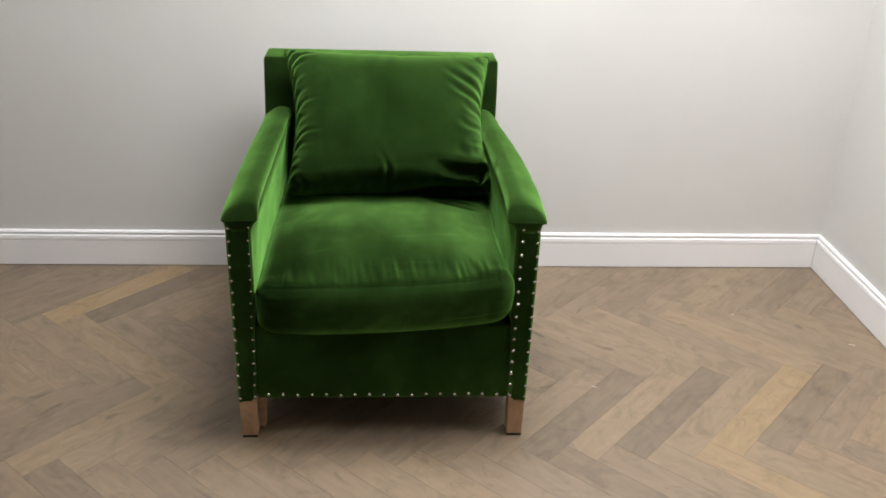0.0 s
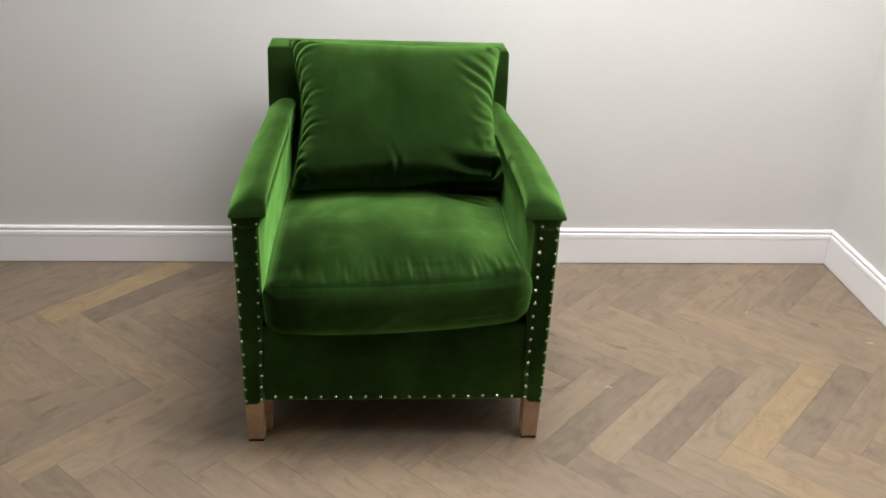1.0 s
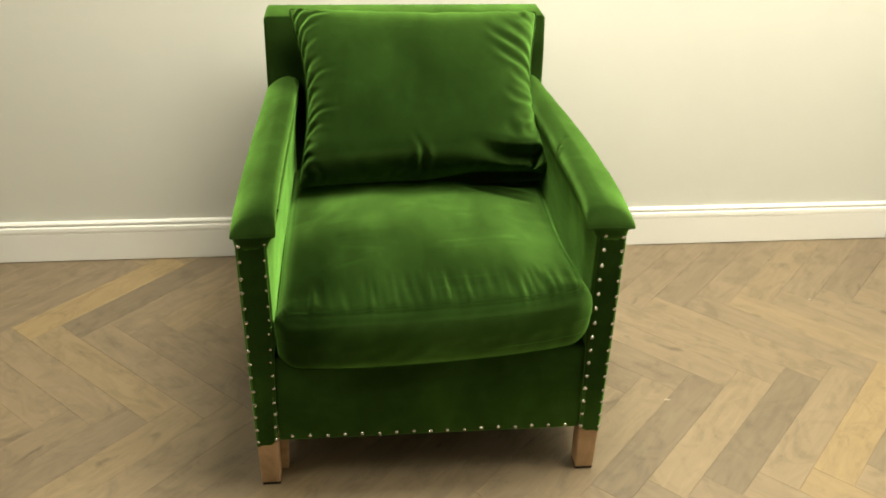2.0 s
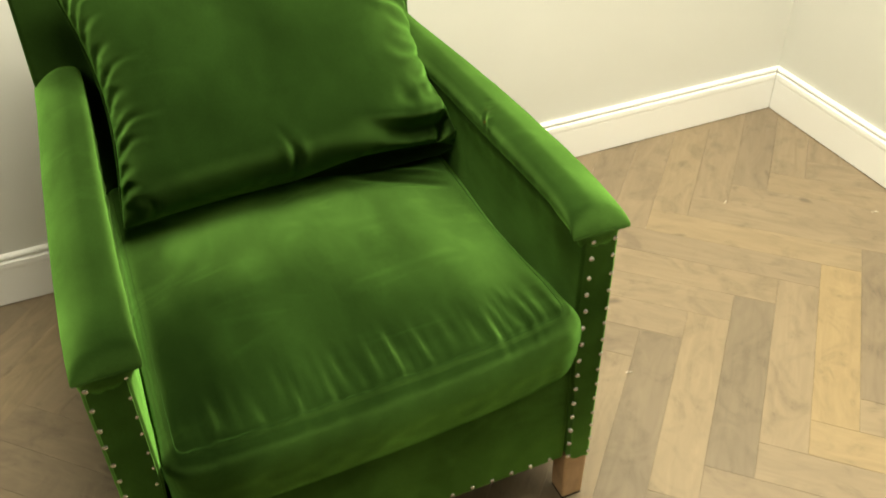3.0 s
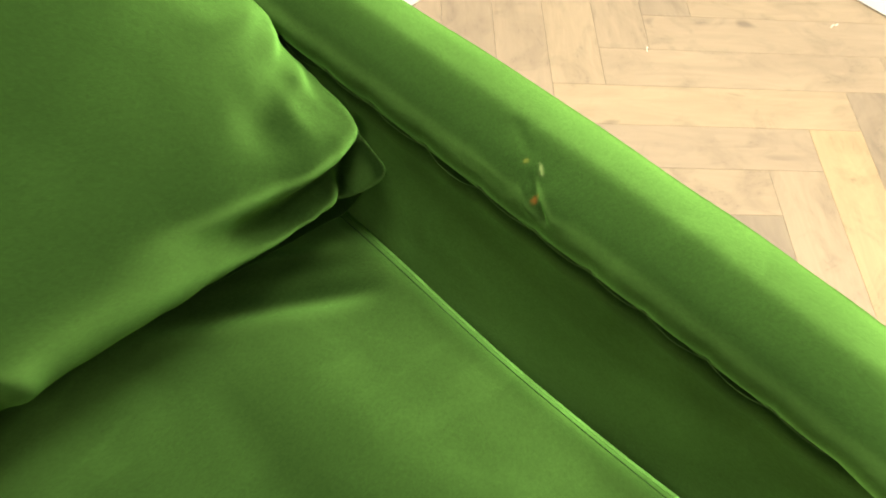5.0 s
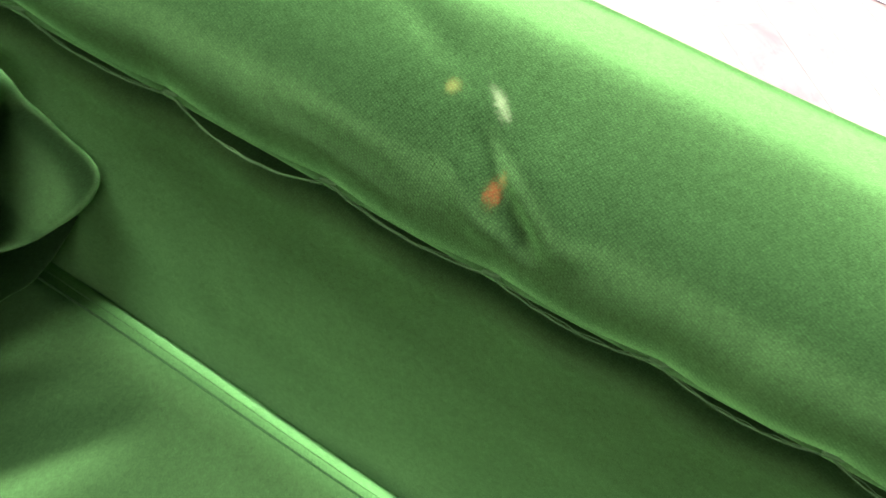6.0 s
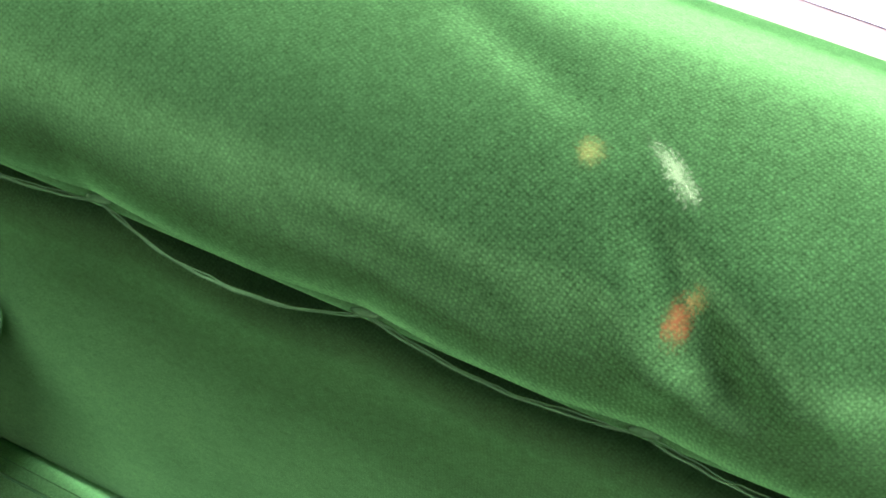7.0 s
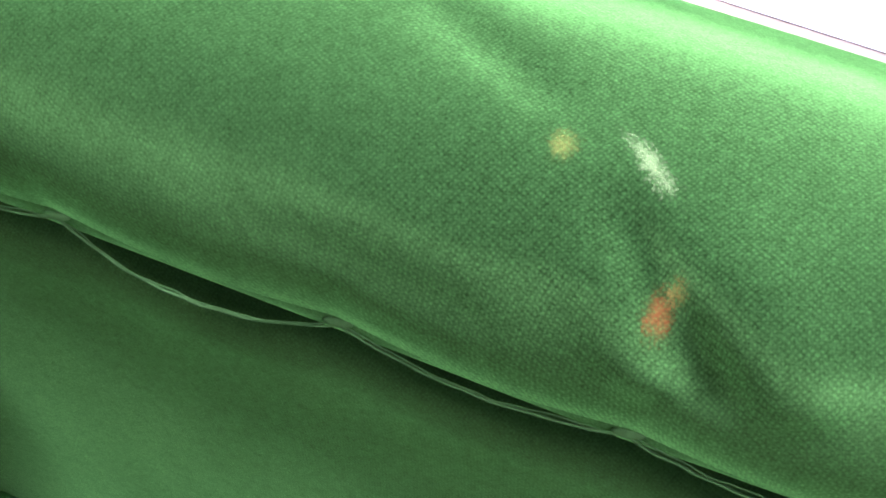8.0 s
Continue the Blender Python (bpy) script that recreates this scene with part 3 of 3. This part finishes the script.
def seat_shape(u, v, w):
    """A point of the seat cushion; u, v, w run from -1 to 1 across, back and up."""
    hx, hy, hz, ht = SEAT
    r = 0.022 + 0.014 * smoothstep(0.55, 0.95, abs(u)) if w > 0 else 0.042
    tall = ht if w > 0 else hz
    x, y, z = hx * u, hy * v, tall * w
    # round the corners and edges
    q = Vector((max(0, abs(x) - (hx - r)), max(0, abs(y) - (hy - r)), max(0, abs(z) - (tall - r))))
    if q.length > r:
        k = q.normalized() * r
        x = math.copysign(min(abs(x), hx - r) + k.x, x)
        y = math.copysign(min(abs(y), hy - r) + k.y, y)
        z = math.copysign(min(abs(z), tall - r) + k.z, z)
    front = smoothstep(-0.82, -1.0, v)
    crown = (1 - min(1, abs(u)) ** (2.5 if u < 0 else 3.2)) * (1 - min(1, abs(v)) ** (2.7 if v < 0 else 3.0))
    if w > 0:
        z += (0.046 - 0.025 * smoothstep(-0.3, 0.6, v)) * crown * w
        z += 0.010 * max(0.0, u) ** 6 * w
        z += 0.010 * u * smoothstep(-0.2, 0.6, v) * w
        z += 0.003 * wob(x, y, 0, 0.11, 2)
    else:
        z -= 0.006 * (-w) * smoothstep(-0.3, -1.0, v) * (1 - u ** 4)
    # the boxing bulges in front and past the arm posts, and tips up on one side
    if v < 0:
        y -= 0.019 * (-v) ** 4 * (1 - w * w) * (1 - u ** 4)
    x += math.copysign(0.015 if u > 0 else 0.004, u) * front * max(0.0, 1 - w * w) * smoothstep(0.80, 1.0, abs(u))
    tilt = smoothstep(-0.2, -1.0, v)
    z += tilt * (0.016 * u + 0.012 * u * u) * (1 if w > -0.4 else 1.1)
    if w > 0.2:
        # fine short gathers behind the front seam
        g = smoothstep(-0.66, -0.87, v) * (1 - 0.75 * smoothstep(-0.93, -1.0, v)) * smoothstep(0.99, 0.8, abs(u)) * smoothstep(0.2, 0.9, w)
        lean = x + 0.10 * y
        patch = smoothstep(-0.7, 0.1, wob(x, 0, 0, 0.10, 12))
        z += g * patch * (0.0052 * wob(lean, 0.10 * y, 0, 0.0115, 7) + 0.0036 * wob(lean + 0.1 * y, 0.16 * y, 0, 0.019, 8))
        z -= 0.0045 * crease(x, y, 0.10, 0.14, 0.27, 0.04, 0.010)
        z += 0.0035 * crease(x, y, 0.12, 0.17, 0.28, 0.08, 0.010)
        z -= 0.0040 * crease(x, y, 0.05, 0.20, 0.26, 0.12, 0.009)
        z += 0.0025 * crease(x, y, 0.02, 0.24, 0.22, 0.18, 0.012)
    elif v < -0.98:
        y -= 0.0022 * wob(x, 0, z, 0.03, 9) * (1 - w * w) * smoothstep(0.2, -0.2, w)
    return Vector((x, y, z))


def seat_cushion():
    bm = bmesh.new()
    bmesh.ops.create_cube(bm, size=2)
    bmesh.ops.subdivide_edges(bm, edges=bm.edges[:], cuts=140, use_grid_fill=True)
    for vert in bm.verts:
        vert.co = seat_shape(*vert.co)
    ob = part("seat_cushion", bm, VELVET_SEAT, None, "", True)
    ob.location = (CX, 0.295, 0.412)
    tagged(ob, "plump green velvet seat cushion resting on the armchair", "cushion")

    def run(inset, front, w, lift):
        """Points along the edge of the cushion at the height w, past both sides and the front."""
        e, ey = 1 - inset, 1 - front
        corner = 0.05
        long = 0.97 + ey - corner
        path = [(e, 0.97 - long * k / 90) for k in range(91)]
        path += [(e - corner * (1 - math.cos(a)), -ey + corner * (1 - math.sin(a))) for a in (0.26, 0.52, 0.79, 1.05, 1.31)]
        path += [(e - corner - (2 * e - 2 * corner) * k / 90, -ey) for k in range(91)]
        path += [(-e + corner * (1 - math.sin(a)), -ey + corner * (1 - math.cos(a))) for a in (0.26, 0.52, 0.79, 1.05, 1.31)]
        path += [(-e, -ey + corner + long * k / 90) for k in range(91)]
        return [seat_shape(u, v, w) + Vector((0, 0, lift)) for u, v in path]

    edge = run(0.040, 0.022, 1.0, -0.0001)
    v, f = tube(edge, 0.0003, 6)
    under("seam", mesh_of("seam", v, f, VELVET_SEAT), ob, "double-stitched seam round the top edge")
    v, f = tube(run(0.0, 0.0, -0.86, -0.001), 0.0011, 6)
    under("lower_seam", mesh_of("lower_seam", v, f, VELVET_SEAT), ob, "thin seam round the lower edge")
    inner = run(0.066, 0.034, 1.0, 0.0002)
    v, f = tube(inner, 0.0005, 5)
    under("stitch_line", mesh_of("stitch_line", v, f, THREAD), ob)


# Folds of the pillow: from, to (across, up), half width, depth
FOLDS = [
    (1.0, 0.62, 0.78, 0.86, 0.030, 0.003), (1.0, 0.40, 0.62, 0.72, 0.038, 0.005), (1.0, 0.24, 0.48, 0.60, 0.032, 0.008), (1.0, 0.10, 0.52, 0.40, 0.030, 0.009), (1.0, -0.02, 0.66, 0.16, 0.030, 0.007), (1.0, -0.20, 0.60, -0.06, 0.034, 0.010), (0.96, -0.36, 0.70, -0.30, 0.028, 0.006),
    (0.02, -0.97, -0.07, -0.42, 0.022, 0.013), (0.92, -0.92, 0.93, -0.60, 0.030, 0.007), (0.78, -0.98, 0.80, -0.60, 0.020, 0.010), (0.66, -0.98, 0.70, -0.72, 0.018, 0.009), (0.22, 1.0, 0.08, 0.80, 0.05, 0.005), (0.55, 1.0, 0.46, 0.84, 0.04, 0.004), (-0.4, 1.0, -0.44, 0.84, 0.04, 0.004), (0.86, 1.0, 0.74, 0.80, 0.034, 0.005), (-0.86, 1.0, -0.76, 0.82, 0.034, 0.005),
]


def short_folds():
    """Gathers along one side and the lower edge, pulled in by the seam."""
    rnd = random.Random(21)
    out = []
    for k in range(11):
        v = 0.80 - 0.152 * k + rnd.uniform(-0.03, 0.03)
        reach = rnd.uniform(0.26, 0.48) * (1 - 0.3 * abs(v))
        out.append((-1.0, v, -1.0 + reach, v + 0.15 * (1 + 0.6 * v), rnd.uniform(0.018, 0.026), rnd.uniform(0.008, 0.012)))
    for k in range(14):
        u = -0.76 + 0.105 * k + rnd.uniform(-0.025, 0.025)
        out.append((u, -0.97, u - 0.04 + 0.05 * (k > 9), -0.84 + rnd.uniform(0.0, 0.13), rnd.uniform(0.018, 0.024), rnd.uniform(0.006, 0.012)))
    return out


FOLDS += short_folds()
HOLLOW = [(0.24, -0.47), (0.45, -0.58), (0.62, -0.645), (0.76, -0.655), (0.86, -0.65), (0.84, -0.71), (0.81, -0.78), (0.78, -0.86)]


def fold(u, v, ax, ay, bx, by, width, depth):
    """A valley from a to b with a softer ridge on either side."""
    dx, dy = bx - ax, by - ay
    ln = math.hypot(dx, dy)
    t = ((u - ax) * dx + (v - ay) * dy) / (ln * ln)
    if t < -0.3 or t > 1.3:
        return 0.0
    d = abs(((u - ax) * dy - (v - ay) * dx) / ln + 0.02 * math.sin(7 * t + 9 * ax))
    if d > 4 * width:
        return 0.0
    ends = smoothstep(-0.10, 0.10, t) * (1 - smoothstep(0.45, 1.12, t))
    return depth * ends * (0.75 * math.exp(-(((d - 1.9 * width) / (1.1 * width)) ** 2)) - math.exp(-((d / width) ** 2)))


def hollow(u, v):
    """The deep curved fold near the lower corner, with a full pouch above it."""
    best, side, along = 9.0, 1.0, 0.0
    for k, (a, b) in enumerate(zip(HOLLOW, HOLLOW[1:])):
        dx, dy = b[0] - a[0], b[1] - a[1]
        t = max(0.0, min(1.0, ((u - a[0]) * dx + (v - a[1]) * dy) / (dx * dx + dy * dy)))
        d = math.hypot(u - a[0] - t * dx, v - a[1] - t * dy)
        if d < best:
            best, along = d, (k + t) / (len(HOLLOW) - 1)
            side = dx * (v - a[1]) - dy * (u - a[0])
    ends = smoothstep(0.0, 0.35, along) * (1 - 0.6 * smoothstep(0.75, 1.0, along))
    width = 0.034 if side > 0 else 0.085
    lip = 0.015 * math.exp(-(((best - 0.10) / 0.07) ** 2)) if side > 0 else 0.0
    ends *= 1 - smoothstep(0.82, 0.93, u)
    return ends * (lip - 0.036 * math.exp(-((best / width) ** 2)))


STIFF, GATHER = 0.06, 0.93


def inflated(nx, ny, width, height, pressure, steps):
    """Two sewn sheets of cloth blown up like a filled cushion: front and back points."""
    rnd = np.random.RandomState(4)
    gx, gy = np.meshgrid(np.linspace(-width / 2, width / 2, nx), np.linspace(-height / 2, height / 2, ny), indexing="ij")
    bulge = 0.02 * (1 - (2 * gx / width) ** 2) * (1 - (2 * gy / height) ** 2)
    sheets = [np.stack([gx, gy, sign * bulge], 2) + rnd.normal(0, 0.0006, (nx, ny, 3)) for sign in (1, -1)]
    speeds = [np.zeros((nx, ny, 3)), np.zeros((nx, ny, 3))]
    hx, hy = width / (nx - 1), height / (ny - 1)
    # the cut of the cloth
    cut = np.stack([gx * (1 - 0.035 * (1 - (2 * gy / height) ** 2)), gy * (1 + 0.02 * (1 - (2 * gx / width) ** 2))], 2)
    cut *= (1 - 0.055 * np.abs(4 * gx * gy / (width * height)) ** 5)[:, :, None]
    for p in sheets:
        p[:, :, :2] = cut

    links, seam = [], []
    for di, dj, give in ((1, 0, 1.0), (0, 1, 1.0), (1, 1, 0.5), (1, -1, 0.5), (2, 0, STIFF), (0, 2, STIFF)):
        colours = 2 * max(di, dj)
        for k in range(colours):
            if di:
                count = len(range(k, nx - di, colours))
                one = (slice(k, nx - di, colours), slice(0, ny - 1) if dj > 0 else slice(1, ny) if dj < 0 else slice(None))
                two = (slice(k + di, k + di + colours * (count - 1) + 1, colours), slice(1, ny) if dj > 0 else slice(0, ny - 1) if dj < 0 else slice(None))
            else:
                count = len(range(k, ny - dj, colours))
                one = (slice(None), slice(k, ny - dj, colours))
                two = (slice(None), slice(k + dj, k + dj + colours * (count - 1) + 1, colours))
            size = np.sqrt(((cut[two] - cut[one]) ** 2).sum(-1, keepdims=True))
            links.append((one, two, size, give))
            # the seam draws the edges in
            if (di, dj) == (1, 0):
                for j in (0, ny - 1):
                    seam.append(((one[0], j), (two[0], j), size[:, j] * GATHER))
            if (di, dj) == (0, 1):
                for i in (0, nx - 1):
                    seam.append(((i, one[1]), (i, two[1]), size[i] * GATHER))

    def pull(p, q, size, give):
        d = q - p
        ln = np.sqrt((d * d).sum(-1, keepdims=True)) + 1e-9
        move = d * (0.5 * give * (ln - size) / ln)
        p += move
        q -= move

    def sew():
        for edge in (np.s_[0, :], np.s_[-1, :], np.s_[:, 0], np.s_[:, -1]):
            both = 0.5 * (sheets[0][edge] + sheets[1][edge])
            sheets[0][edge] = both
            sheets[1][edge] = both

    sew()
    for step in range(steps):
        before = [p.copy() for p in sheets]
        for p, sp, sign in zip(sheets, speeds, (1, -1)):
            du = np.gradient(p, axis=0)
            dv = np.gradient(p, axis=1)
            normal = np.cross(du, dv) * sign
            sp *= 0.90
            sp += normal * (pressure / (hx * hy)) * 0.00004
            p += sp
        for _ in range(7):
            for p in sheets:
                for one, two, size, give in links:
                    pull(p[one], p[two], size, give)
                for one, two, size in seam:
                    pull(p[one], p[two], size, 1.0)
            sew()
        for p, old, sp in zip(sheets, before, speeds):
            sp[:] = p - old
    return sheets


def pillow():
    bl, br = Vector((-0.302, 0.440, 0.490)), Vector((0.309, 0.388, 0.523))
    tl, tr = Vector((-0.314, 0.682, 0.858)), Vector((0.300, 0.676, 0.850))
    up = ((tl + tr) / 2 - (bl + br) / 2).normalized()
    out = Vector((1, 0, 0)).cross(up).normalized()
    nx, ny = 97, 77
    front, back = inflated(nx, ny, 0.66, 0.52, 1.8, 160)
    cx = (front[-1, 0, 0] - front[0, 0, 0] + front[-1, -1, 0] - front[0, -1, 0]) / 4
    cy = (front[0, -1, 1] - front[0, 0, 1] + front[-1, -1, 1] - front[-1, 0, 1]) / 4
    cx, cy = 1.03 * cx, 1.03 * cy
    low, high = front[:, 0, 1] / cy, front[:, -1, 1] / cy
    deep = 0.122 / front[:, :, 2].max()

    def place(p, i, j, s):
        u, v = p[0] / cx, p[1] / cy
        su, sv = 2 * i / (nx - 1) - 1, 2 * j / (ny - 1) - 1
        # it sits flat on its lower edge, and its upper edge hangs a little
        v += (-1 - low[i]) * smoothstep(0.1, -1.0, sv) + 0.55 * (1 - high[i]) * smoothstep(0.1, 1.0, sv)
        a, b = (u + 1) / 2, (v + 1) / 2
        q = (bl * (1 - a) + br * a) * (1 - b) + (tl * (1 - a) + tr * a) * b
        ku = max(0.0, 1 - u * u)
        if v < 0:
            q += Vector((0, 0.040, -0.012)) * ku * v ** 4
        d = p[2] * deep
        # the seam is drawn up at the lower corner, and the back rolls under it
        drawn = 0.005 + 0.017 * smoothstep(-0.05, 0.45, su) * (1 - 0.7 * smoothstep(0.82, 1.0, su))
        q += (up * drawn + out * 0.35 * drawn) * smoothstep(-0.72, -1.0, sv)
        if s < 0:
            q -= (up * 1.2 - out * 0.5) * drawn * math.exp(-(((sv + 0.80) / 0.13) ** 2))
            return q + out * d * 0.55 * smoothstep(-1.0, -0.3, sv)
        room = smoothstep(0.0, 0.07, 1 - abs(su)) * smoothstep(0.0, 0.07, 1 - abs(sv))
        for f in FOLDS:
            d += 0.85 * room * fold(su, sv, *f)
        d += room * hollow(su, sv)
        d += 0.014 * math.exp(-(((su - 0.90) / 0.08) ** 2) - ((sv + 0.62) / 0.22) ** 2)
        d += 0.028 * math.exp(-(((sv + 0.66) / 0.25) ** 2)) * max(0.0, 1 - su ** 6)
        d += room * 0.004 * wob(0.3 * su, 0.22 * sv, 0, 0.13, 9)
        d += room * 0.0052 * smoothstep(0.58, 0.92, abs(su)) * wob(0.08 * su, 0.26 * sv - 0.10 * abs(su), 0, 0.021, 31)
        d += room * 0.0058 * smoothstep(-0.62, -0.92, sv) * wob(0.33 * su, 0.08 * sv, 0, 0.023, 33)
        crumple = smoothstep(0.35, 0.75, su) * smoothstep(-0.15, -0.5, sv)
        d += room * crumple * (0.010 * wob(0.33 * su, 0.16 * sv + 0.08 * su, 0, 0.042, 51) + 0.005 * wob(0.33 * su, 0.20 * sv, 0, 0.022, 53))
        d += room * 0.0030 * smoothstep(0.70, 0.95, sv) * wob(0.33 * su, 0.08 * sv, 0, 0.030, 35)
        return q + out * d

    verts, faces = [], []
    for sheet, s in ((front, 1), (back, -1)):
        base = len(verts)
        verts += [place(sheet[i, j], i, j, s) for i in range(nx) for j in range(ny)]
        faces += [tuple(base + k for k in (f if s > 0 else f[::-1])) for f in grid_faces(nx, ny)]
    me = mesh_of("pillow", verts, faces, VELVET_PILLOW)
    bm = bmesh.new()
    bm.from_mesh(me)
    bmesh.ops.remove_doubles(bm, verts=bm.verts, dist=0.0002)
    bmesh.ops.recalc_face_normals(bm, faces=bm.faces)
    bm.to_mesh(me)
    bm.free()
    ob = new("pillow", me)
    soft = ob.modifiers.new("smooth", "SUBSURF")
    soft.levels, soft.render_levels = 1, 1
    tagged(ob, "square green velvet scatter pillow with wrinkled sides, leaning on the backrest", "pillow")
    rim = [(i, 0) for i in range(nx)] + [(nx - 1, j) for j in range(1, ny)] + [(i, ny - 1) for i in range(nx - 2, -1, -1)] + [(0, j) for j in range(ny - 2, -1, -1)]
    mid = (bl + br + tl + tr) / 4
    pts = []
    for i, j in rim:
        p = verts[i * ny + j]
        way = (p - mid).normalized()
        pts.append(p + way * 0.0012)
    v, f = tube(pts, 0.0022, 7)
    under("welt", mesh_of("welt", v, f, VELVET_PILLOW), ob, "stitched velvet welt round the edge")


seat_cushion()
pillow()


# ---- scraps on the floor ----
def scrap(x, y, length, turn):
    pts = [(-length / 2, 0, 0.0014), (-length / 6, length * 0.12, 0.003), (length / 5, -length * 0.05, 0.0024), (length / 2, length * 0.1, 0.0013)]
    v, f = tube(pts, 0.0007, 6)
    ob = new("paper_scrap", mesh_of("paper_scrap", v, f + [tuple(range(6)), tuple(range(18, 24))], SCRAP))
    ob.matrix_basis = pose(x, y, 0, 0, 0, turn)
    tagged(ob, "tiny pale paper scrap lying on the parquet", "scrap", "scraps on the floor")


scrap(1.495, 0.422, 0.020, -15)
scrap(1.171, 0.618, 0.014, 40)
scrap(0.604, 0.195, 0.013, -10)


# ---- the herringbone planks ----
def planks():
    w, n, lean = 0.0925, 0.5196, 1.5
    g = 0.0002
    b = 0.0003
    # one plank, its length along x
    x, y = n / 2 - g, w / 2 - g
    verts = [(-x, -y, -0.006), (x, -y, -0.006), (x, y, -0.006), (-x, y, -0.006), (-x, -y, -b), (x, -y, -b), (x, y, -b), (-x, y, -b), (-x + b, -y + b, 0), (x - b, -y + b, 0), (x - b, y - b, 0), (-x + b, y - b, 0)]
    faces = [(8, 9, 10, 11)]
    for k in range(4):
        j = (k + 1) % 4
        faces += [(k, j, 4 + j, 4 + k), (4 + k, 4 + j, 8 + j, 8 + k)]
    me = mesh_of("plank", verts, faces, FLOOR, False)

    def trim(mesh, m):
        """Cut a plank's mesh off just under the walls."""
        bm = bmesh.new()
        bm.from_mesh(mesh)
        back = m.inverted()
        for co, no in (((WALL_X + 0.008, 0, 0), (1, 0, 0)), ((0, WALL_Y + 0.008, 0), (0, 1, 0)), ((ROOM_W - 0.008, 0, 0), (-1, 0, 0)), ((0, ROOM_S - 0.008, 0), (0, -1, 0))):
            bmesh.ops.bisect_plane(bm, geom=bm.verts[:] + bm.edges[:] + bm.faces[:], plane_co=back @ Vector(co), plane_no=back.to_3x3() @ Vector(no), clear_outer=True)
        empty_now = len(bm.faces) == 0
        bm.to_mesh(mesh)
        bm.free()
        return not empty_now

    rise = Vector((math.cos(radians(45 + lean)), math.sin(radians(45 + lean))))
    fall = Vector((rise.y, -rise.x))
    first = Vector((0.962, 0.307))
    # planks that stand out by their tone: (step, row, rising?)
    SINGLE = {(0, 0, True): 0.04, (2, 0, True): 0.93, (1, 0, True): 0.62, (3, 0, True): 0.20, (-1, 0, True): 0.66, (-2, 0, True): 0.10, (-3, 0, True): 0.55, (-13, 1, True): 0.97, (-12, 1, True): 0.10, (-14, 1, True): 0.32, (-11, 1, True): 0.50, (0, 0, False): 0.60, (-1, 0, False): 0.52}
    near = []
    for i in range(-50, 28):
        for j in range(-12, 5):
            # top corner of the rising plank
            t = first + (rise + fall) * (w * i) + (rise - fall) * (n * j)
            r = t - rise * (n / 2) + fall * (w / 2)
            f = t - rise * (w / 2) - fall * (n / 2)
            near += [(r.x, r.y, 45 + lean, SINGLE.get((i, j, True))), (f.x, f.y, lean - 45, SINGLE.get((i, j, False)))]
    rnd = random.Random(11)
    big_v, big_f = [], []
    for px, py, turn, tone in near:
        if not (ROOM_W - 0.3 < px < WALL_X + 0.3 and ROOM_S - 0.3 < py < WALL_Y + 0.3):
            continue
        if -1.75 < px < 1.9 and -0.75 < py:
            m = pose(px, py, rnd.uniform(-0.0001, 0.0), 0, 0, turn + 180 * rnd.randrange(2))
            mesh = me
            if px > WALL_X - 0.24 or py > WALL_Y - 0.24:
                mesh = me.copy()
                if not trim(mesh, m):
                    bpy.data.meshes.remove(mesh)
                    continue
            ob = new("plank", mesh)
            ob.parent = floor
            ob.matrix_basis = m
            pick = rnd.random() ** 0.9
            pick = tone if tone is not None else 0.12 + 0.66 * pick if rnd.random() < 0.9 else pick
            ob.color = (pick, pick, pick, 1)
        else:
            m = pose(px, py, -0.0003, 0, 0, turn)
            k = len(big_v)
            big_v += [m @ Vector(p) for p in verts]
            big_f += [tuple(k + q for q in f) for f in faces]
    field = mesh_of("plank_field", big_v, big_f, FLOOR_FAR, False)
    trim(field, pose(0, 0, 0))
    ob = under("plank_field", field, floor)
    tagged(ob, "oak herringbone planks further off", "", "", "stuff")


planks()
